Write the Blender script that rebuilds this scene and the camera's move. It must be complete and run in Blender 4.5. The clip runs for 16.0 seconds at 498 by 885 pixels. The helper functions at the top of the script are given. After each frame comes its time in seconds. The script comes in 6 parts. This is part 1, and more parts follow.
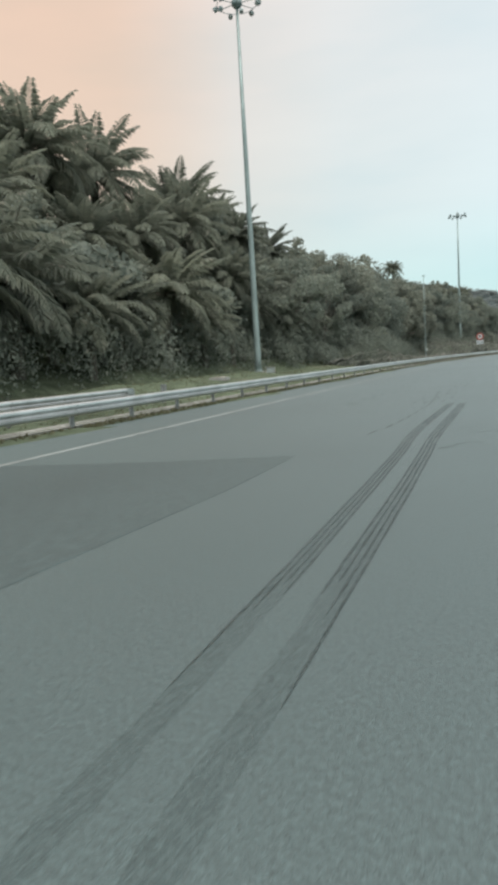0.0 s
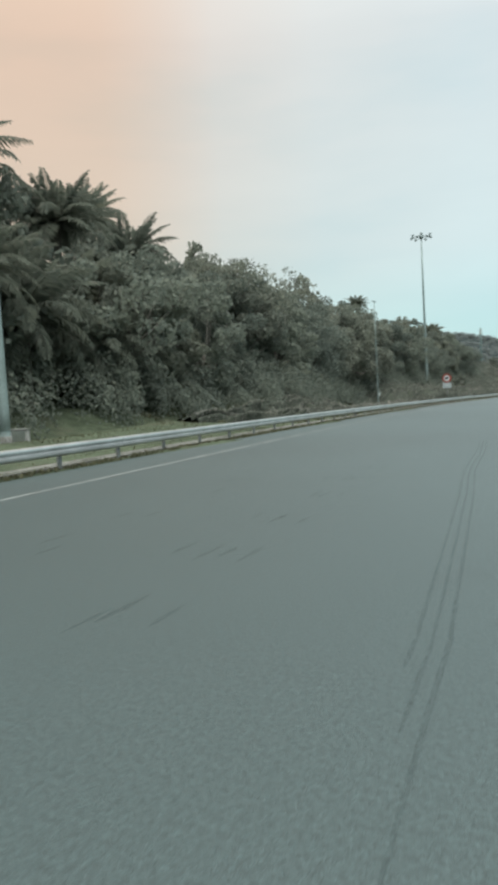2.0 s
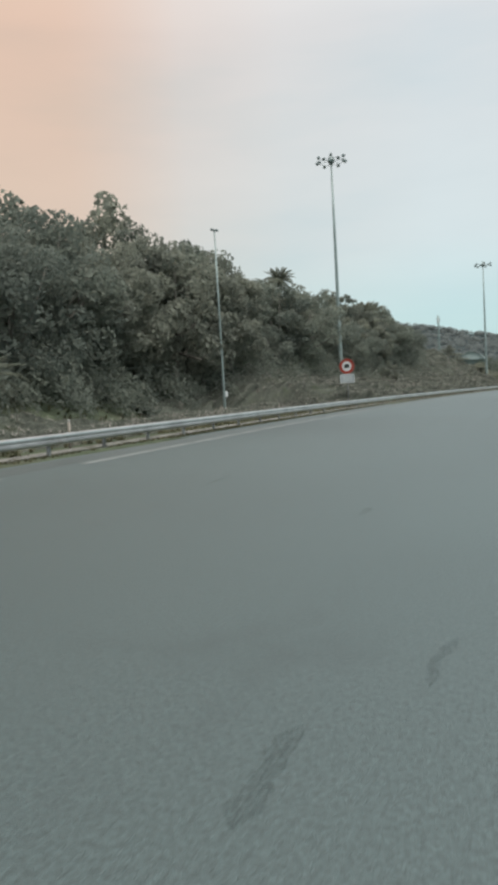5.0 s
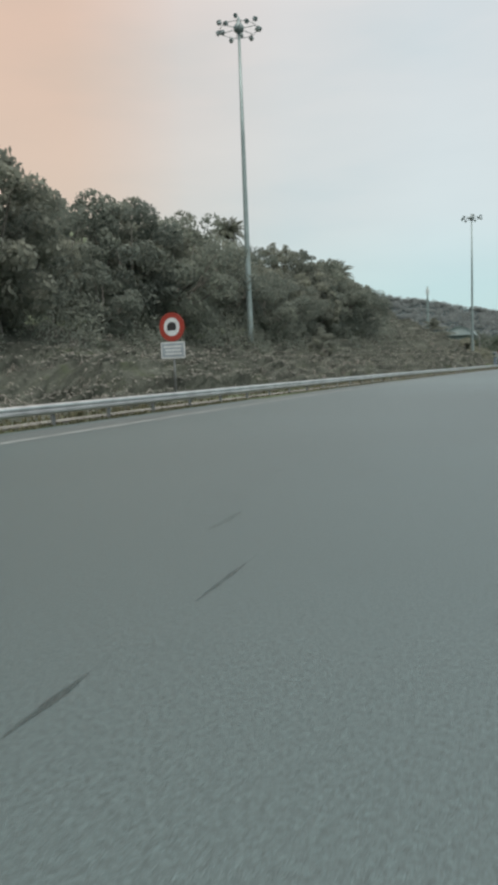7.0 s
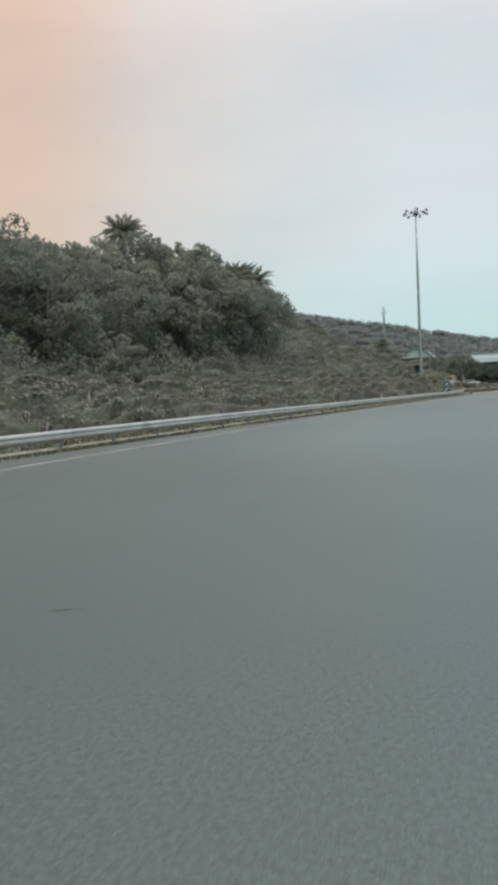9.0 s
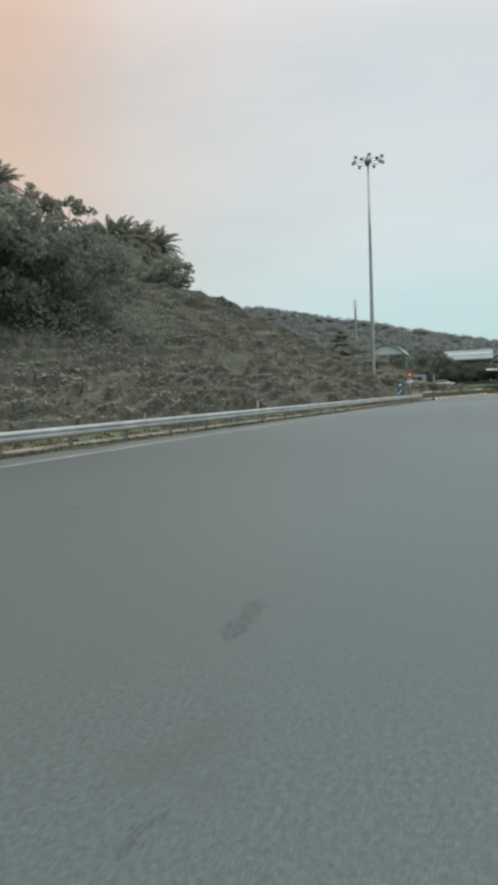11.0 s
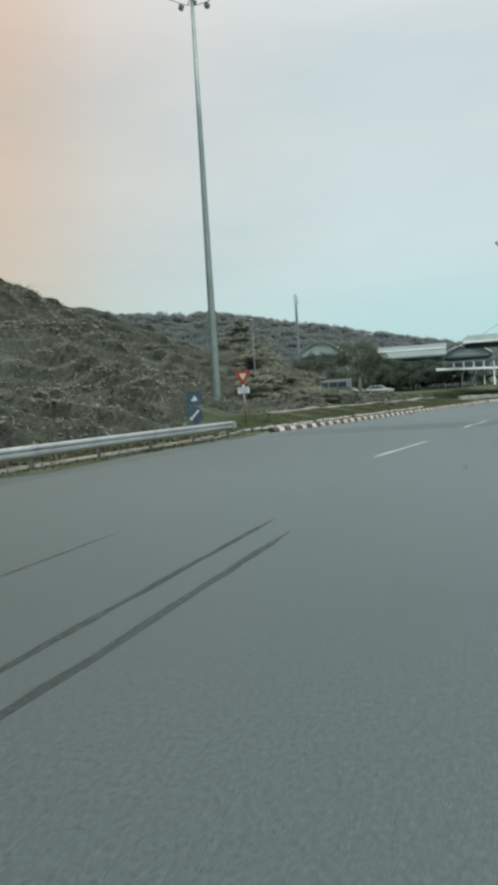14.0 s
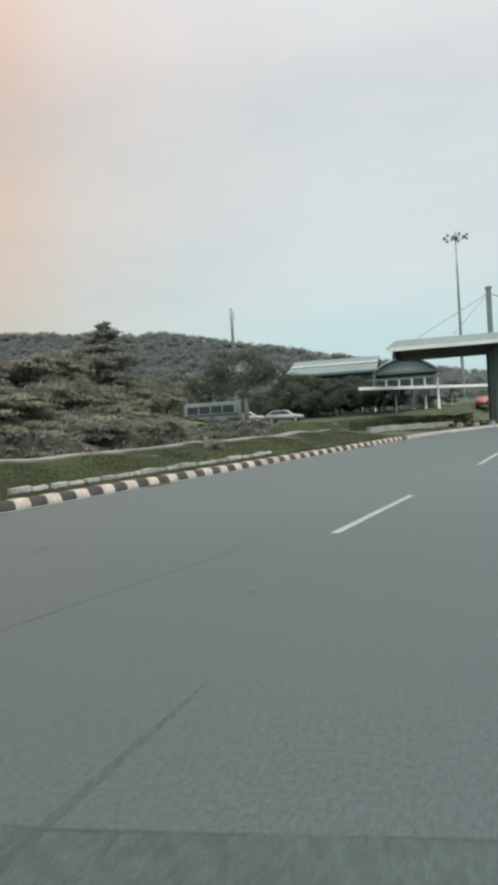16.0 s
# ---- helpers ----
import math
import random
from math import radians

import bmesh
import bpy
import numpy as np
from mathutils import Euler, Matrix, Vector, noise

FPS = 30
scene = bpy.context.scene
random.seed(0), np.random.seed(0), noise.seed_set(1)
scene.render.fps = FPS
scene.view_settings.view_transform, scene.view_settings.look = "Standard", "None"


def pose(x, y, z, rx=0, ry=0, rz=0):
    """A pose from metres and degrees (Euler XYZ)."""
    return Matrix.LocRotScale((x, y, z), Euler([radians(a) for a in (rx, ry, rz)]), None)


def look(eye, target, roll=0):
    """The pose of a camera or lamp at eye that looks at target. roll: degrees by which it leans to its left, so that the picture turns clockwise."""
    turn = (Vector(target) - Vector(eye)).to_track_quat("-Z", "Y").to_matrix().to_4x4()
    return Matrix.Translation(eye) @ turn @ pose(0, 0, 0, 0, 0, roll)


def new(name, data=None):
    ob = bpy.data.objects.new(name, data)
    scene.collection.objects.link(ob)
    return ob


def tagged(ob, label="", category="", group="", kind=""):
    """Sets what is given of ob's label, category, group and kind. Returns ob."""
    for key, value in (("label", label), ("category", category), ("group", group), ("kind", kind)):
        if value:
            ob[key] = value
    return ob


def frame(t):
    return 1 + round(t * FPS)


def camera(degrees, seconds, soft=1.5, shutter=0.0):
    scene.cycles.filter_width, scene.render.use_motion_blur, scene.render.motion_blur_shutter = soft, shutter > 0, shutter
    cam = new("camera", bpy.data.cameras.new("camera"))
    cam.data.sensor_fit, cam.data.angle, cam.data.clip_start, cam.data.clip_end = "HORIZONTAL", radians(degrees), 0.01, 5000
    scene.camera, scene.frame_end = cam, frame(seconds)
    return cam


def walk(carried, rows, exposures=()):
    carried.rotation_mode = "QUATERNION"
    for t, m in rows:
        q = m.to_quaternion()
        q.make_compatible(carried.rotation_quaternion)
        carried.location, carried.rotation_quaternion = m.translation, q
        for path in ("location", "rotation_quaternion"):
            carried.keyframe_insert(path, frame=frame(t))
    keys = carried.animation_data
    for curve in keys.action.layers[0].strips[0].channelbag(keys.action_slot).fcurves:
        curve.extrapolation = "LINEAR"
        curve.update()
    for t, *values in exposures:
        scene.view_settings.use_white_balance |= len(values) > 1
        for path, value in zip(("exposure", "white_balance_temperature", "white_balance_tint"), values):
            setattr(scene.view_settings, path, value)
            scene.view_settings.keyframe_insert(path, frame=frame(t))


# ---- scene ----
from functools import lru_cache

cam = camera(39.486, 16.0, soft=4.2, shutter=0.04)
PATH = [
    (0.0, 0.118, 0.007, 1.488, 83.381, 3.519, 26.980),
    (0.5, -0.732, 8.186, 1.496, 84.173, 3.808, 26.452),
    (1.0, -1.507, 16.369, 1.517, 84.813, 4.442, 26.412),
    (1.5, -2.219, 24.550, 1.496, 86.794, 3.289, 26.268),
    (2.0, -2.856, 32.758, 1.502, 86.773, 3.182, 25.630),
    (2.5, -3.427, 41.005, 1.498, 86.538, 1.566, 25.078),
    (3.0, -3.939, 49.294, 1.503, 87.052, 1.971, 24.283),
    (3.5, -4.409, 57.603, 1.502, 86.640, 3.341, 22.930),
    (6.0, -5.610, 98.476, 1.503, 85.716, 3.217, 22.864),
    (6.5, -5.562, 106.567, 1.502, 84.212, 3.361, 20.182),
    (7.0, -5.491, 114.661, 1.498, 84.029, 2.254, 22.620),
    (7.5, -5.362, 122.763, 1.489, 85.423, 2.454, 23.295),
    (8.0, -5.231, 130.841, 1.503, 85.007, 4.459, 21.411),
    (8.5, -5.098, 138.867, 1.501, 85.952, 2.777, 20.691),
    (9.0, -4.949, 146.848, 1.515, 86.124, 2.897, 20.282),
    (9.5, -4.774, 154.791, 1.493, 86.299, 2.971, 20.032),
    (12.0, -3.544, 192.790, 1.495, 85.717, 1.907, 18.682),
    (12.5, -3.140, 200.361, 1.507, 85.720, 3.077, 20.017),
    (13.0, -2.696, 207.919, 1.500, 86.534, 2.287, 19.334),
    (13.5, -2.152, 215.457, 1.505, 87.061, 3.239, 18.508),
    (14.0, -1.477, 222.982, 1.503, 86.580, 3.465, 16.846),
    (14.5, -0.720, 230.457, 1.507, 85.915, 3.156, 14.533),
    (15.0, 0.114, 237.910, 1.472, 87.073, 4.073, 16.572),
    (15.5, 1.121, 245.428, 1.474, 88.592, 3.979, 15.628),
    (16.0, 2.217, 252.985, 1.500, 88.369, 3.589, 14.205),
]
walk(cam, [(t, pose(*p)) for t, *p in PATH], [
    (0.0, 0.25, 6450, 8), (0.5, 0.20, 6500, 10), (1.0, 0.17, 6500, 9), (1.5, 0.15, 6420, 6), (2.0, 0.14, 6320, 4), (2.5, 0.12, 6360, 5), (3.0, 0.10, 6500, 10), (6.0, 0.05, 6500, 10), (7.5, 0.03, 6500, 10), (8.0, 0.09, 6320, 4),
    (8.5, 0.04, 6500, 9), (9.0, 0.04, 6520, 11), (13.0, 0.0, 6500, 10), (13.5, 0.0, 6360, 5), (14.0, -0.03, 6320, 4), (14.5, -0.07, 6560, 11), (15.0, -0.08, 6600, 12), (15.5, -0.08, 6600, 12), (16.0, 0.02, 6600, 11),
])

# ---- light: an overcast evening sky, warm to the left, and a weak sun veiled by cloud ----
world = bpy.data.worlds.new("sky")
scene.world = world
world.use_nodes = True
wn, wl = world.node_tree.nodes, world.node_tree.links
wn.clear()


def node(nodes, kind, **values):
    n = nodes.new(kind)
    for key, value in values.items():
        if key in n.inputs:
            n.inputs[key].default_value = value
    return n


def ramp(nodes, stops, mode="LINEAR"):
    n = nodes.new("ShaderNodeValToRGB")
    n.color_ramp.interpolation = mode
    els = n.color_ramp.elements
    while len(els) < len(stops):
        els.new(0.5)
    for e, (at, colour) in zip(els, stops):
        e.position, e.color = at, (*colour, 1) if len(colour) == 3 else colour
    return n


def mixer(nodes, links, fac, a, b, mode="MIX"):
    n = nodes.new("ShaderNodeMix")
    n.data_type, n.blend_type = "RGBA", mode
    for socket, value in ((n.inputs[0], fac), (n.inputs[6], a), (n.inputs[7], b)):
        if isinstance(value, bpy.types.NodeSocket):
            links.new(value, socket)
        elif isinstance(value, (int, float)):
            socket.default_value = value
        else:
            socket.default_value = (*value, 1)
    return n.outputs[2]


SUN_AZ, SUN_EL = radians(-128), radians(66)
sky_tex = wn.new("ShaderNodeTexSky")
sky_tex.sky_type, sky_tex.sun_disc = "NISHITA", False
sky_tex.sun_elevation, sky_tex.sun_rotation = SUN_EL, -SUN_AZ
coord = wn.new("ShaderNodeTexCoord")
sep = wn.new("ShaderNodeSeparateXYZ")
wl.new(coord.outputs["Generated"], sep.inputs[0])
# cloud brightness grows from the horizon to the zenith
up = ramp(wn, [(0.0, (0.445, 0.63, 0.63)), (0.10, (0.475, 0.638, 0.64)), (0.2, (0.59, 0.665, 0.66)), (0.45, (0.66, 0.68, 0.675)), (1.0, (1.20, 1.24, 1.24))])
wl.new(sep.outputs[2], up.inputs[0])
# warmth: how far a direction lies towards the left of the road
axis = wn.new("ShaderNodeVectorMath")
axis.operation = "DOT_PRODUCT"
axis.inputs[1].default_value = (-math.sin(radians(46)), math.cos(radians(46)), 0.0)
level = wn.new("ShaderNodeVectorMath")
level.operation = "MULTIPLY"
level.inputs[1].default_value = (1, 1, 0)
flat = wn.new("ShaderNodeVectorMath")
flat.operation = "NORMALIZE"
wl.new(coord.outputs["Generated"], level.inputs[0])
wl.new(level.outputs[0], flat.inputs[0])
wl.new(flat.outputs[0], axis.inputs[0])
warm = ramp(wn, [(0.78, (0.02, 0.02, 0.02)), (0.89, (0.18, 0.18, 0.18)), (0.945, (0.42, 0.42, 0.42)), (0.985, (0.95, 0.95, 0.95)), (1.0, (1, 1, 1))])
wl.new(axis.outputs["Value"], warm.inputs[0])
clouds = wn.new("ShaderNodeTexNoise")
clouds.inputs["Scale"].default_value, clouds.inputs["Detail"].default_value = 2.2, 4.0
stretch = wn.new("ShaderNodeMapping")
stretch.inputs["Scale"].default_value = (1, 1, 4)
wl.new(coord.outputs["Generated"], stretch.inputs[0])
wl.new(stretch.outputs[0], clouds.inputs[0])
cloud_ramp = ramp(wn, [(0.34, (0.90, 0.95, 0.965)), (0.50, (0.985, 0.99, 0.99)), (0.66, (1.03, 1.025, 1.02))])
wl.new(clouds.outputs[0], cloud_ramp.inputs[0])
cloudy = mixer(wn, wl, 1.0, up.outputs[0], cloud_ramp.outputs[0], "MULTIPLY")
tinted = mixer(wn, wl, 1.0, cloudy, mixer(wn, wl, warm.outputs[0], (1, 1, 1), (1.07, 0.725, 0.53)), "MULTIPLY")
bg_sky = node(wn, "ShaderNodeBackground", Strength=0.02)
bg_cloud = node(wn, "ShaderNodeBackground", Strength=1.0)
wl.new(sky_tex.outputs[0], bg_sky.inputs[0])
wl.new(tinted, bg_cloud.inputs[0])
both = wn.new("ShaderNodeAddShader")
wl.new(bg_sky.outputs[0], both.inputs[0])
wl.new(bg_cloud.outputs[0], both.inputs[1])
wo = wn.new("ShaderNodeOutputWorld")
wl.new(both.outputs[0], wo.inputs[0])

sun = new("sun", bpy.data.lights.new("sun", "SUN"))
sun.data.energy, sun.data.angle, sun.data.color = 3.8, radians(50), (1.0, 0.95, 0.88)
sun.matrix_world = look((-60 * math.sin(SUN_AZ), 60 * math.cos(SUN_AZ), 60 * math.tan(SUN_EL)), (0, 0, 0))


# ---- materials ----
def material(name, colour, rough=0.7, spread=0.25, scales=(0.6, 14.0), bump=0.3, metal=0.0, spec=0.4, stretch=(1, 1, 1), random_by="", stain=None, bump_scale=None, depth=0.02):
    m = bpy.data.materials.new(name)
    m.use_nodes = True
    ns, ls = m.node_tree.nodes, m.node_tree.links
    b = ns["Principled BSDF"]
    b.inputs["Roughness"].default_value, b.inputs["Metallic"].default_value = rough, metal
    b.inputs["Specular IOR Level"].default_value = spec
    geo = ns.new("ShaderNodeNewGeometry")
    mp = ns.new("ShaderNodeMapping")
    mp.inputs["Scale"].default_value = stretch
    ls.new(geo.outputs["Position"], mp.inputs[0])
    c = colour
    for i, s in enumerate(scales):
        t = ns.new("ShaderNodeTexNoise")
        t.inputs["Scale"].default_value, t.inputs["Detail"].default_value = s, 5.0
        ls.new(mp.outputs[0], t.inputs[0])
        k = spread * (0.6 if i == 0 and s < 0.1 else 1.0 if i == 0 else 0.8)
        r = ramp(ns, [(0.32, (1 - k,) * 3), (0.68, (1 + k,) * 3)])
        ls.new(t.outputs[0], r.inputs[0])
        c = mixer(ns, ls, 1.0, c, r.outputs[0], "MULTIPLY")
        last = t
    if stain:
        t = ns.new("ShaderNodeTexNoise")
        t.inputs["Scale"].default_value, t.inputs["Detail"].default_value, t.inputs["Roughness"].default_value = stain[1], 6.0, 0.65
        ls.new(mp.outputs[0], t.inputs[0])
        r = ramp(ns, [(stain[2], (0, 0, 0)), (stain[2] + 0.14, (1, 1, 1))])
        ls.new(t.outputs[0], r.inputs[0])
        c = mixer(ns, ls, r.outputs[0], c, stain[0])
    if random_by:
        src = geo.outputs["Random Per Island"] if random_by == "island" else ns.new("ShaderNodeObjectInfo").outputs["Random"]
        r = ramp(ns, [(0.0, (0.62, 0.62, 0.62)), (1.0, (1.38, 1.38, 1.38))])
        ls.new(src, r.inputs[0])
        c = mixer(ns, ls, 1.0, c, r.outputs[0], "MULTIPLY")
    ls.new(c, b.inputs["Base Color"])
    if bump:
        t = last
        if bump_scale:
            t = ns.new("ShaderNodeTexNoise")
            t.inputs["Scale"].default_value, t.inputs["Detail"].default_value = bump_scale, 4.0
            ls.new(geo.outputs["Position"], t.inputs[0])
        bp = ns.new("ShaderNodeBump")
        bp.inputs["Strength"].default_value, bp.inputs["Distance"].default_value = bump, depth
        ls.new(t.outputs[0], bp.inputs["Height"])
        ls.new(bp.outputs[0], b.inputs["Normal"])
    return m


def leaf_material(name, low, high, dry=None, through_share=0.3):
    """Leaves: a tone for each leaf, light passing through, and a share of dry ones."""
    m = bpy.data.materials.new(name)
    m.use_nodes = True
    ns, ls = m.node_tree.nodes, m.node_tree.links
    ns.clear()
    geo = ns.new("ShaderNodeNewGeometry")
    stops = [(0.0, low), (0.80, high)] + ([(0.94, high), (1.0, dry)] if dry else [])
    r = ramp(ns, stops)
    ls.new(geo.outputs["Random Per Island"], r.inputs[0])
    t = ns.new("ShaderNodeTexNoise")
    t.inputs["Scale"].default_value, t.inputs["Detail"].default_value = 0.35, 3.0
    ls.new(geo.outputs["Position"], t.inputs[0])
    patch = ramp(ns, [(0.3, (0.84, 0.85, 0.86)), (0.7, (1.16, 1.14, 1.10))])
    ls.new(t.outputs[0], patch.inputs[0])
    info = ns.new("ShaderNodeObjectInfo")
    per = ramp(ns, [(0.0, (0.8, 0.8, 0.8)), (1.0, (1.2, 1.15, 1.1))])
    ls.new(info.outputs["Random"], per.inputs[0])
    c = mixer(ns, ls, 1.0, mixer(ns, ls, 1.0, r.outputs[0], patch.outputs[0], "MULTIPLY"), per.outputs[0], "MULTIPLY")
    d = ns.new("ShaderNodeBsdfPrincipled")
    d.inputs["Roughness"].default_value, d.inputs["Specular IOR Level"].default_value = 0.7, 0.2
    tr = ns.new("ShaderNodeBsdfTranslucent")
    mx = ns.new("ShaderNodeMixShader")
    mx.inputs[0].default_value = through_share
    ls.new(c, d.inputs["Base Color"])
    ls.new(c, tr.inputs[0])
    ls.new(d.outputs[0], mx.inputs[1])
    ls.new(tr.outputs[0], mx.inputs[2])
    o = ns.new("ShaderNodeOutputMaterial")
    ls.new(mx.outputs[0], o.inputs[0])
    return m


M_ASPHALT = material("asphalt", (0.0481, 0.0714, 0.073), 0.50, 0.28, (0.05, 34.0, 70.0, 120.0), 0.5, spec=0.6, stretch=(1.0, 0.8, 1), stain=((0.0398, 0.0581, 0.0598), 0.5, 0.60), bump_scale=110.0, depth=0.014)
M_ASPHALT_OLD = material("old_asphalt", (0.0359, 0.0525, 0.0538), 0.54, 0.17, (0.2, 12.0, 26.0, 55.0), 0.6, stretch=(1, 0.4, 1), stain=((0.0332, 0.0471, 0.0485), 0.8, 0.58), bump_scale=80.0, depth=0.012)
M_ASPHALT_BAND = material("band_asphalt", (0.0402, 0.0611, 0.0614), 0.52, 0.17, (0.2, 12.0, 26.0, 55.0), 0.6, stretch=(1, 0.4, 1), stain=((0.0359, 0.0544, 0.0551), 0.8, 0.58), bump_scale=80.0, depth=0.012)
M_STREAK = material("tyre_dust", (0.0385, 0.0574, 0.0581), 0.52, 0.2, (1.0, 12.0, 30.0), 0.5, stretch=(1, 0.3, 1), stain=((0.0438, 0.0671, 0.0671), 0.5, 0.5))


def worn_through(m, low, high, scale):
    """Lets the surface below show through in grains and gaps."""
    ns, ls = m.node_tree.nodes, m.node_tree.links
    geo, mp, t = ns.new("ShaderNodeNewGeometry"), ns.new("ShaderNodeMapping"), ns.new("ShaderNodeTexNoise")
    mp.inputs["Scale"].default_value = (1, 0.12, 1)
    t.inputs["Scale"].default_value, t.inputs["Detail"].default_value, t.inputs["Roughness"].default_value = scale, 5.0, 0.7
    ls.new(geo.outputs["Position"], mp.inputs[0])
    ls.new(mp.outputs[0], t.inputs[0])
    r = ramp(ns, [(0.36, (low,) * 3), (0.62, (high,) * 3)])
    ls.new(t.outputs[0], r.inputs[0])
    ls.new(r.outputs[0], ns["Principled BSDF"].inputs["Alpha"])


worn_through(M_STREAK, 0.0, 0.30, 60.0)
M_SHOULDER = material("pale_shoulder", (0.0598, 0.0764, 0.077), 0.55, 0.16, (0.3, 14.0, 50.0), 0.5, stretch=(1, 0.3, 1), stain=((0.0465, 0.0611, 0.0624), 0.8, 0.55), bump_scale=90.0, depth=0.012)
M_RUBBER = material("tyre_rubber", (0.0252, 0.0372, 0.0378), 0.52, 0.3, (1.2, 25.0), 0.3, stretch=(1, 0.3, 1))
M_RUBBER_FAINT = material("worn_rubber", (0.0345, 0.0491, 0.0498), 0.52, 0.22, (1.0, 22.0), 0.3, stretch=(1, 0.3, 1))
M_TRACE = material("faint_tyre_trace", (0.037, 0.054, 0.055), 0.52, 0.2, (1.0, 12.0, 30.0), 0.5, stretch=(1, 0.3, 1))
worn_through(M_TRACE, 0.0, 0.26, 70.0)
worn_through(M_RUBBER, 0.25, 0.95, 26.0)
worn_through(M_RUBBER_FAINT, 0.1, 0.85, 26.0)
M_SEAM = material("road_seam", (0.0385, 0.0584, 0.0591), 0.8, 0.3, (1.5, 20.0), 0.3)
M_LINE = material("road_paint", (0.245, 0.290, 0.277), 0.6, 0.22, (0.9, 18.0), 0.3, stain=((0.138, 0.160, 0.160), 3.0, 0.55))
M_LINE_FADED = material("faded_road_paint", (0.166, 0.183, 0.179), 0.6, 0.2, (0.7, 14.0), 0.3, stain=((0.0863, 0.0996, 0.0996), 2.2, 0.52))
M_STEEL = material("galvanised_steel", (0.50, 0.51, 0.505), 0.30, 0.16, (1.2, 22.0), 0.12, metal=0.92, stain=((0.30, 0.27, 0.24), 1.3, 0.62))
M_POST = material("weathered_steel", (0.20, 0.21, 0.21), 0.6, 0.25, (2.0, 25.0), 0.2, metal=0.3, stain=((0.13, 0.09, 0.06), 2.2, 0.60))
M_MAST = material("mast_steel", (0.20, 0.25, 0.245), 0.5, 0.15, (0.5, 9.0), 0.1, metal=0.35)
M_LAMP = material("lamp_housing", (0.17, 0.21, 0.21), 0.5, 0.15, (1.0, 9.0), 0.1, metal=0.2)
M_LENS = material("lamp_glass", (0.45, 0.48, 0.48), 0.15, 0.05, (1.0, 9.0), 0.0)
M_CONCRETE = material("concrete", (0.264, 0.264, 0.251), 0.85, 0.22, (0.5, 9.0), 0.5, stain=((0.15, 0.145, 0.132), 0.9, 0.56), depth=0.01)
M_DRAIN = material("drain_concrete", (0.165, 0.162, 0.150), 0.9, 0.28, (0.5, 9.0), 0.5, stain=((0.085, 0.084, 0.072), 0.7, 0.50), depth=0.01)
M_SOIL = material("grass_ground", (0.0748, 0.0915, 0.0616), 0.95, 0.35, (0.12, 1.6, 16.0), 0.9, spec=0.05, stain=((0.0915, 0.0968, 0.0686), 0.25, 0.54), depth=0.08)
M_BLACK_PAINT = material("black_kerb_paint", (0.035, 0.036, 0.034), 0.7, 0.3, (2.0, 20.0), 0.4, stain=((0.10, 0.10, 0.095), 2.4, 0.62))
M_WHITE_PAINT = material("white_kerb_paint", (0.352, 0.312, 0.273), 0.75, 0.22, (2.0, 20.0), 0.4, stain=((0.194, 0.176, 0.158), 2.6, 0.55))
M_WHITEWASH = material("whitewashed_stone", (0.36, 0.36, 0.35), 0.85, 0.25, (1.2, 14.0), 0.6, stain=((0.15, 0.15, 0.13), 1.6, 0.54))
M_SIGN_RED = material("sign_red", (0.26, 0.040, 0.028), 0.45, 0.10, (2.0, 18.0), 0.05)
M_SIGN_WHITE = material("sign_white", (0.50, 0.53, 0.53), 0.5, 0.10, (2.0, 18.0), 0.05, stain=((0.38, 0.41, 0.41), 1.6, 0.58))
M_SIGN_BLACK = material("sign_black", (0.03, 0.03, 0.03), 0.5, 0.1, (2.0, 18.0), 0.0)
M_SIGN_GREY = material("sign_grey", (0.26, 0.30, 0.32), 0.5, 0.1, (2.0, 18.0), 0.0)
M_SIGN_BLUE = material("sign_blue", (0.045, 0.080, 0.115), 0.45, 0.15, (2.0, 18.0), 0.05)
M_SIGN_YELLOW = material("sign_yellow", (0.52, 0.44, 0.31), 0.45, 0.08, (2.0, 18.0), 0.05)
M_BARK = material("bark", (0.115, 0.110, 0.095), 0.9, 0.3, (1.2, 14.0), 0.9, stretch=(1, 1, 0.3), depth=0.03)
M_BARK_PALE = material("pale_bark", (0.30, 0.29, 0.26), 0.85, 0.25, (1.5, 12.0), 0.5, stretch=(1, 1, 0.4))
M_PALM_TRUNK = material("palm_trunk", (0.085, 0.082, 0.068), 0.95, 0.35, (2.5, 18.0), 1.0, depth=0.05)
M_ROOF_METAL = material("sheet_metal_roof", (0.15, 0.198, 0.194), 0.45, 0.12, (0.25, 5.0), 0.15, metal=0.2, stain=((0.114, 0.15, 0.145), 0.4, 0.60))
M_ROOF_LIGHT = material("pale_roof_edge", (0.704, 0.739, 0.739), 0.5, 0.08, (0.4, 8.0), 0.1)
M_ROOF_PALE = material("pale_roof_sheet", (0.30, 0.36, 0.355), 0.5, 0.10, (0.4, 8.0), 0.1)
M_WALL = material("rendered_wall", (0.132, 0.167, 0.163), 0.85, 0.16, (0.4, 7.0), 0.3)
# Roof undersides get their shade as this dark colour; also dark frames and benches.
M_WALL_DARK = material("shade_and_dark_trim", (0.07, 0.085, 0.08), 0.8, 0.2, (0.4, 7.0), 0.2)
M_GLASS = material("window_glass", (0.05, 0.07, 0.075), 0.08, 0.1, (0.4, 5.0), 0.0, spec=0.6)
M_CAR_WHITE = material("white_car_paint", (0.24, 0.275, 0.28), 0.45, 0.10, (0.6, 9.0), 0.0, spec=0.3)
M_CAR_RED = material("red_car_paint", (0.27, 0.10, 0.085), 0.3, 0.08, (0.6, 9.0), 0.0, spec=0.5)
M_TYRE = material("tyre", (0.03, 0.03, 0.03), 0.8, 0.2, (2.0, 20.0), 0.2)
